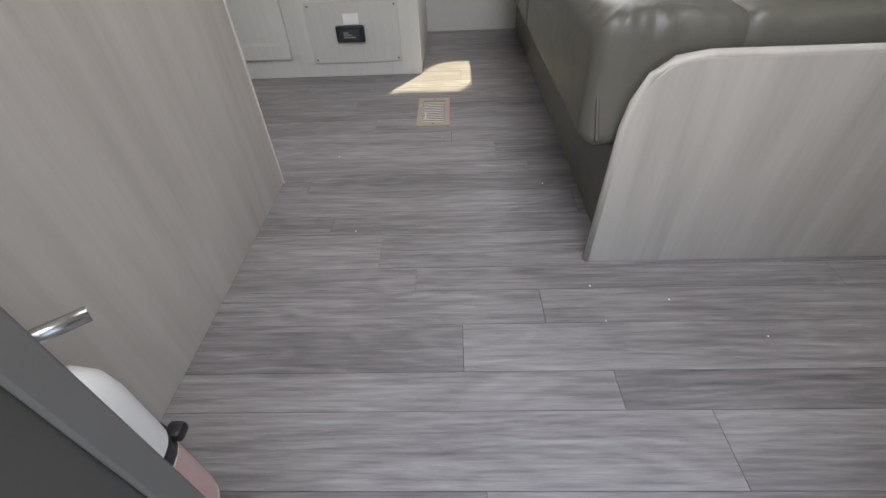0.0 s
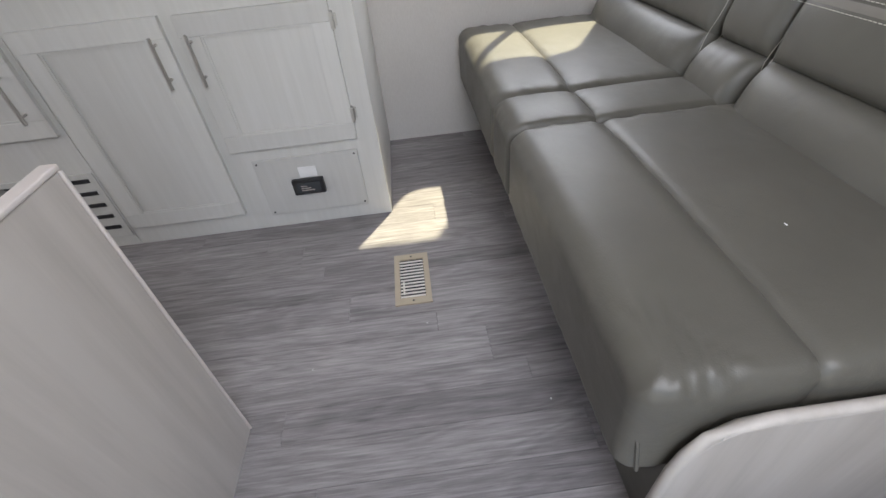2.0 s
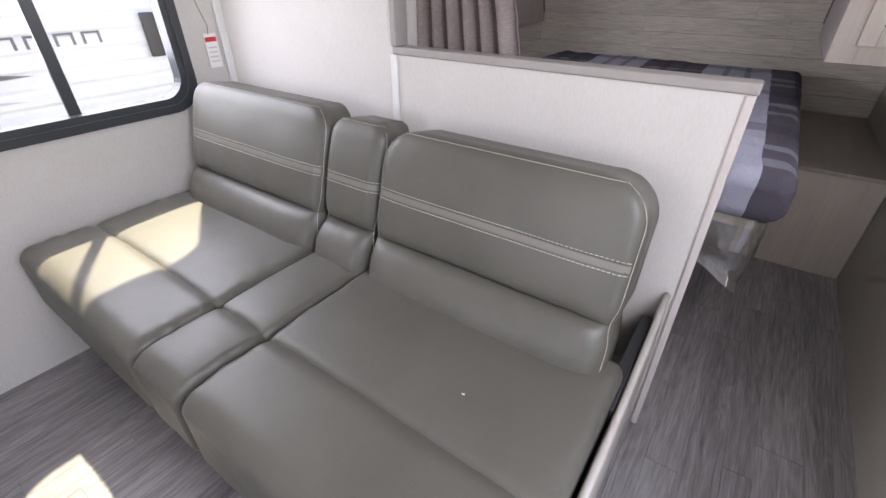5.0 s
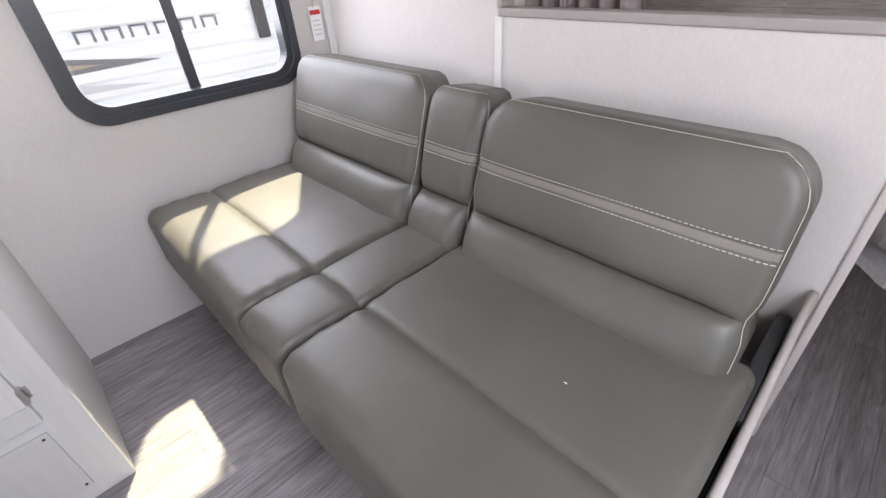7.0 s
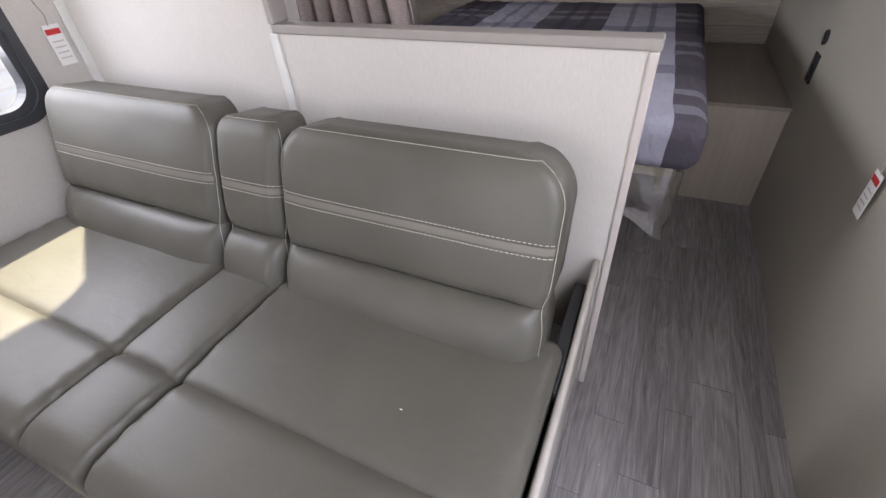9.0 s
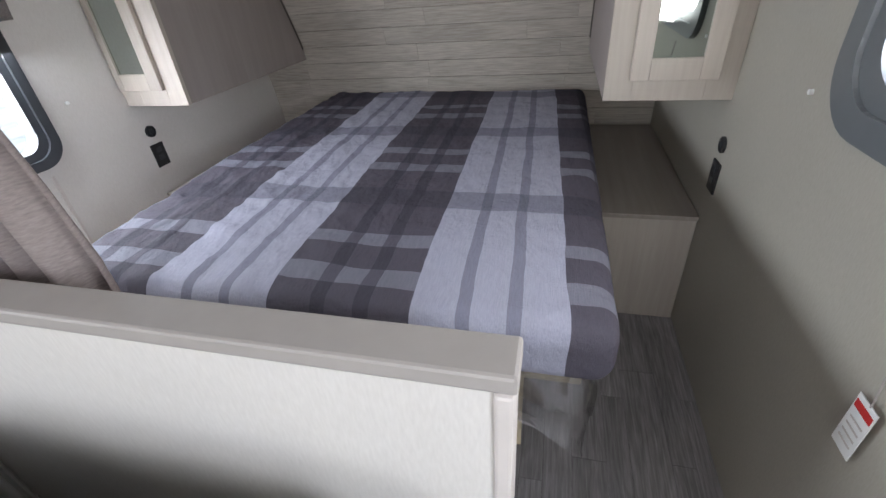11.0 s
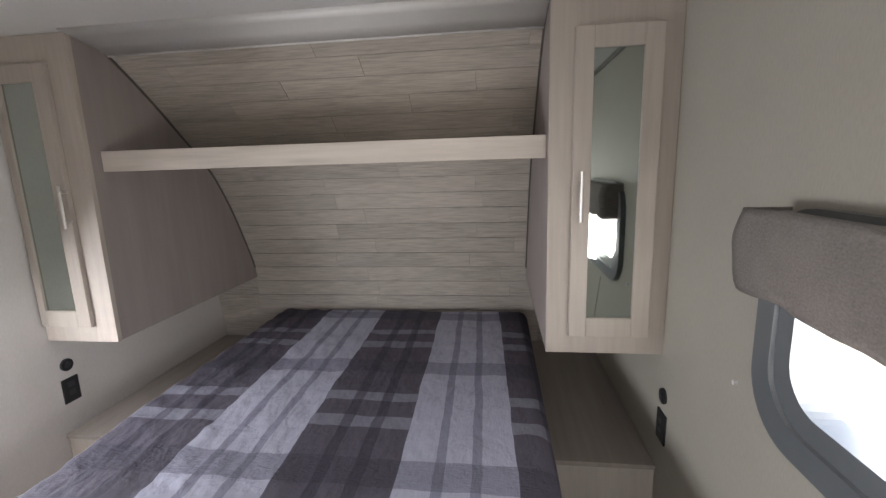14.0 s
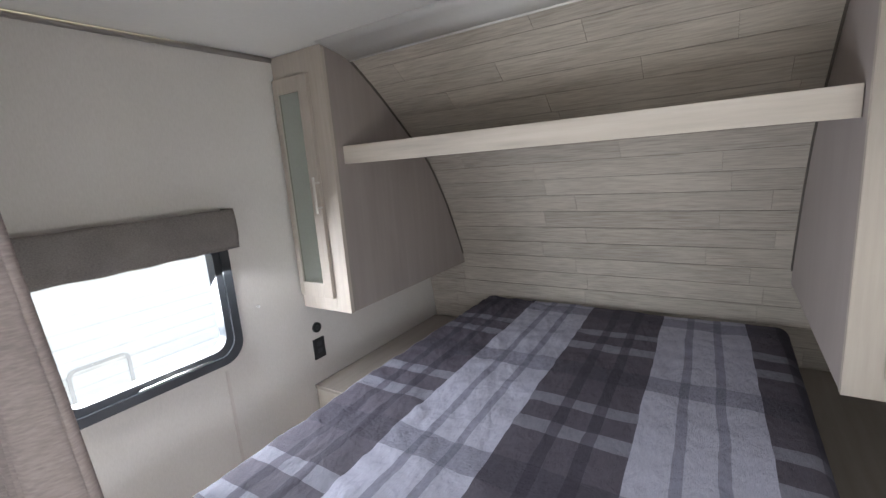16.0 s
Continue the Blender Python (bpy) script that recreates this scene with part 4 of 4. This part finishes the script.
# ---- outside: the neighbouring trailer ----
def neighbour():
    y = 4.6
    o = thing("travel_trailer", (3.2, y, -0.68), "white corrugated travel trailer parked alongside with grey graphics", "trailer")
    outline = []
    z = -0.25
    while z < 2.55:
        outline += [(y, z), (y - 0.012, z + 0.02), (y - 0.012, z + 0.085), (y, z + 0.105)]
        z += 0.11
    outline += [(y, z), (y + 2.4, z), (y + 2.4, -0.25)]
    part("body", prism(outline, 0, -2.5, 8.5), M_SIDING, o)
    part("roof_edge", box(-2.52, 8.52, y - 0.03, y + 2.42, z, z + 0.05, 0.01), M_TRIM, o)
    part("underframe", boxes([(-2.3, 8.3, y + 0.2, y + 0.32, -0.42, -0.26), (-2.3, 8.3, y + 2.0, y + 2.12, -0.42, -0.26)], 0.004), M_BLACK, o)
    for sx in (2.2, 3.1):
        wheel = part("wheel", tube([(sx - 1.6, y + 0.12, -0.36), (sx - 1.6, y + 0.34, -0.36)], 0.32, 28), M_BLACK, o, "black tyre")
        part("rim", tube([(sx - 1.6, y + 0.10, -0.36), (sx - 1.6, y + 0.14, -0.36)], 0.19, 20), M_STEEL, wheel)
    # swoosh graphics
    part("graphic", prism([(1.7, 0.62), (2.75, 0.70), (3.32, 0.617), (2.75, 0.60)], 1, y - 0.0165, y - 0.013), M_SIDING_GREY, o, "grey swoosh graphic")
    part("graphic", prism([(1.9, 0.655), (2.72, 0.665), (2.95, 0.638), (2.7, 0.628)], 1, y - 0.0195, y - 0.017), M_SIDING_TAN, o, "tan swoosh graphic")
    part("graphic", prism([(2.4, 0.52), (2.78, 0.525), (3.25, 0.462), (2.7, 0.47)], 1, y - 0.0165, y - 0.013), plain("pale_stripe", (0.55, 0.56, 0.57), 0.4), o, "pale swoosh graphic")
    # block shapes in place of the maker's mark
    for k in range(6):
        x = 2.86 + k * 0.165
        part("mark", boxes([(x, x + 0.018, y - 0.0165, y - 0.013, 0.775, 0.855), (x + 0.018, x + 0.118, y - 0.0165, y - 0.013, 0.84, 0.855), (x + 0.10, x + 0.118, y - 0.0165, y - 0.013, 0.775, 0.84)]), M_SIDING_GREY, o, "dark block mark")
    part("latch", box(4.10, 4.20, y - 0.05, y - 0.013, 0.64, 0.95, 0.01), M_BLACK, o, "black latch housing")
    part("hatch", ring(rounded(4.35, 4.76, -0.10, 0.25, 0.06), rounded(4.375, 4.735, -0.075, 0.225, 0.045), y - 0.022, y - 0.012), plain("hatch_rim", (0.5, 0.5, 0.5), 0.4), o, "pale grey hatch rim")


neighbour()

# crumbs on floor and seat
crumbs = bmesh.new()
for k in range(14):
    if k < 12:
        p = Vector((random.uniform(1.95, 3.2), random.uniform(0.15, 1.4), 0.0))
        if 2.55 < p.x and p.y > 0.55:
            p.y = random.uniform(0.1, 0.5)
    else:
        p = Vector((2.82 + random.uniform(-0.02, 0.06), 0.85 + random.uniform(-0.02, 0.04), 0.487))
    s = random.uniform(0.0006, 0.0014)
    box(p.x - s, p.x + s, p.y - s * 1.6, p.y + s * 1.6, p.z, p.z + s, bm=crumbs)
tagged(part("crumbs", crumbs, M_PAPER), "scattered tiny white crumbs on floor and seat", "crumbs", "", "stuff")

# ---- boards of the curved wall ----
row_h = 0.098
n_rows = math.ceil(arc_s[-1] / row_h)
for k in range(n_rows):
    s0, s1 = k * row_h + 0.0011, min((k + 1) * row_h - 0.0011, float(arc_s[-1]))
    if on_arc(s1)[1] < 0.44:
        continue
    offset = random.uniform(0.1, 0.75)
    cuts = [0.003] + [c for c in (offset, offset + 0.78, offset + 1.56) if c < W - 0.12] + [W - 0.003]
    for a, b in zip(cuts, cuts[1:]):
        bm = bmesh.new()
        pts = [on_arc(s0 + (s1 - s0) * i / 3) for i in range(4)]
        lift = random.uniform(0.0, 0.0005)
        front = [[bm.verts.new((p[0] - lift + (0.0006 if i in (0, 3) else 0), y, p[1])) for i, p in enumerate(pts)] for y in (a + 0.0004, b - 0.0004)]
        back = [[bm.verts.new((p[0] + 0.011, y, p[1])) for p in (pts[0], pts[3])] for y in (a + 0.0004, b - 0.0004)]
        for i in range(3):
            bm.faces.new((front[0][i], front[0][i + 1], front[1][i + 1], front[1][i]))
        bm.faces.new((front[0][0], front[1][0], back[1][0], back[0][0]))
        bm.faces.new((front[0][3], back[0][1], back[1][1], front[1][3]))
        for e in (0, 1):
            bm.faces.new((*front[e], back[e][1], back[e][0]))
        bmesh.ops.recalc_face_normals(bm, faces=bm.faces)
        part("board", bm, M_BOARD, front_panel)

# ---- floor planks ----
PL = 0.85
ROWS = ((0.117, 2.705), (0.071, 2.574), (0.102, 2.323), (0.086, 2.478), (0.068, 2.228))
meshes = []
for width, joint in ROWS:
    bm = box(-PL / 2 + 0.0005, PL / 2 - 0.0005, -width / 2 + 0.0005, width / 2 - 0.0005, -0.0035, 0.0)
    me = bpy.data.meshes.new("plank")
    bm.to_mesh(me)
    bm.free()
    me.materials.append(M_FLOOR)
    meshes.append(me)
rows = [(0.0, 0.052, 3, 2.60), (0.052, 0.068, 4, 2.35)]
y, k = 0.120, 0
while y < W - 0.02:
    width, joint = ROWS[k % 5]
    rows.append((y, min(width, W - y), k % 5, joint + 0.29 * (k // 5)))
    y += width
    k += 1
for y, width, kind, joint in rows:
    x = joint - PL * math.ceil((joint - XR) / PL) + PL / 2
    while x < 5.5:
        o = new("plank", meshes[kind])
        o.parent = floor
        left = max(x - PL / 2, XR)
        right = x + PL / 2
        o.location = ((left + right) / 2, y + width / 2, 0.0)
        o.scale = ((right - left) / PL, width / ROWS[kind][0], 1.0)
        x += PL
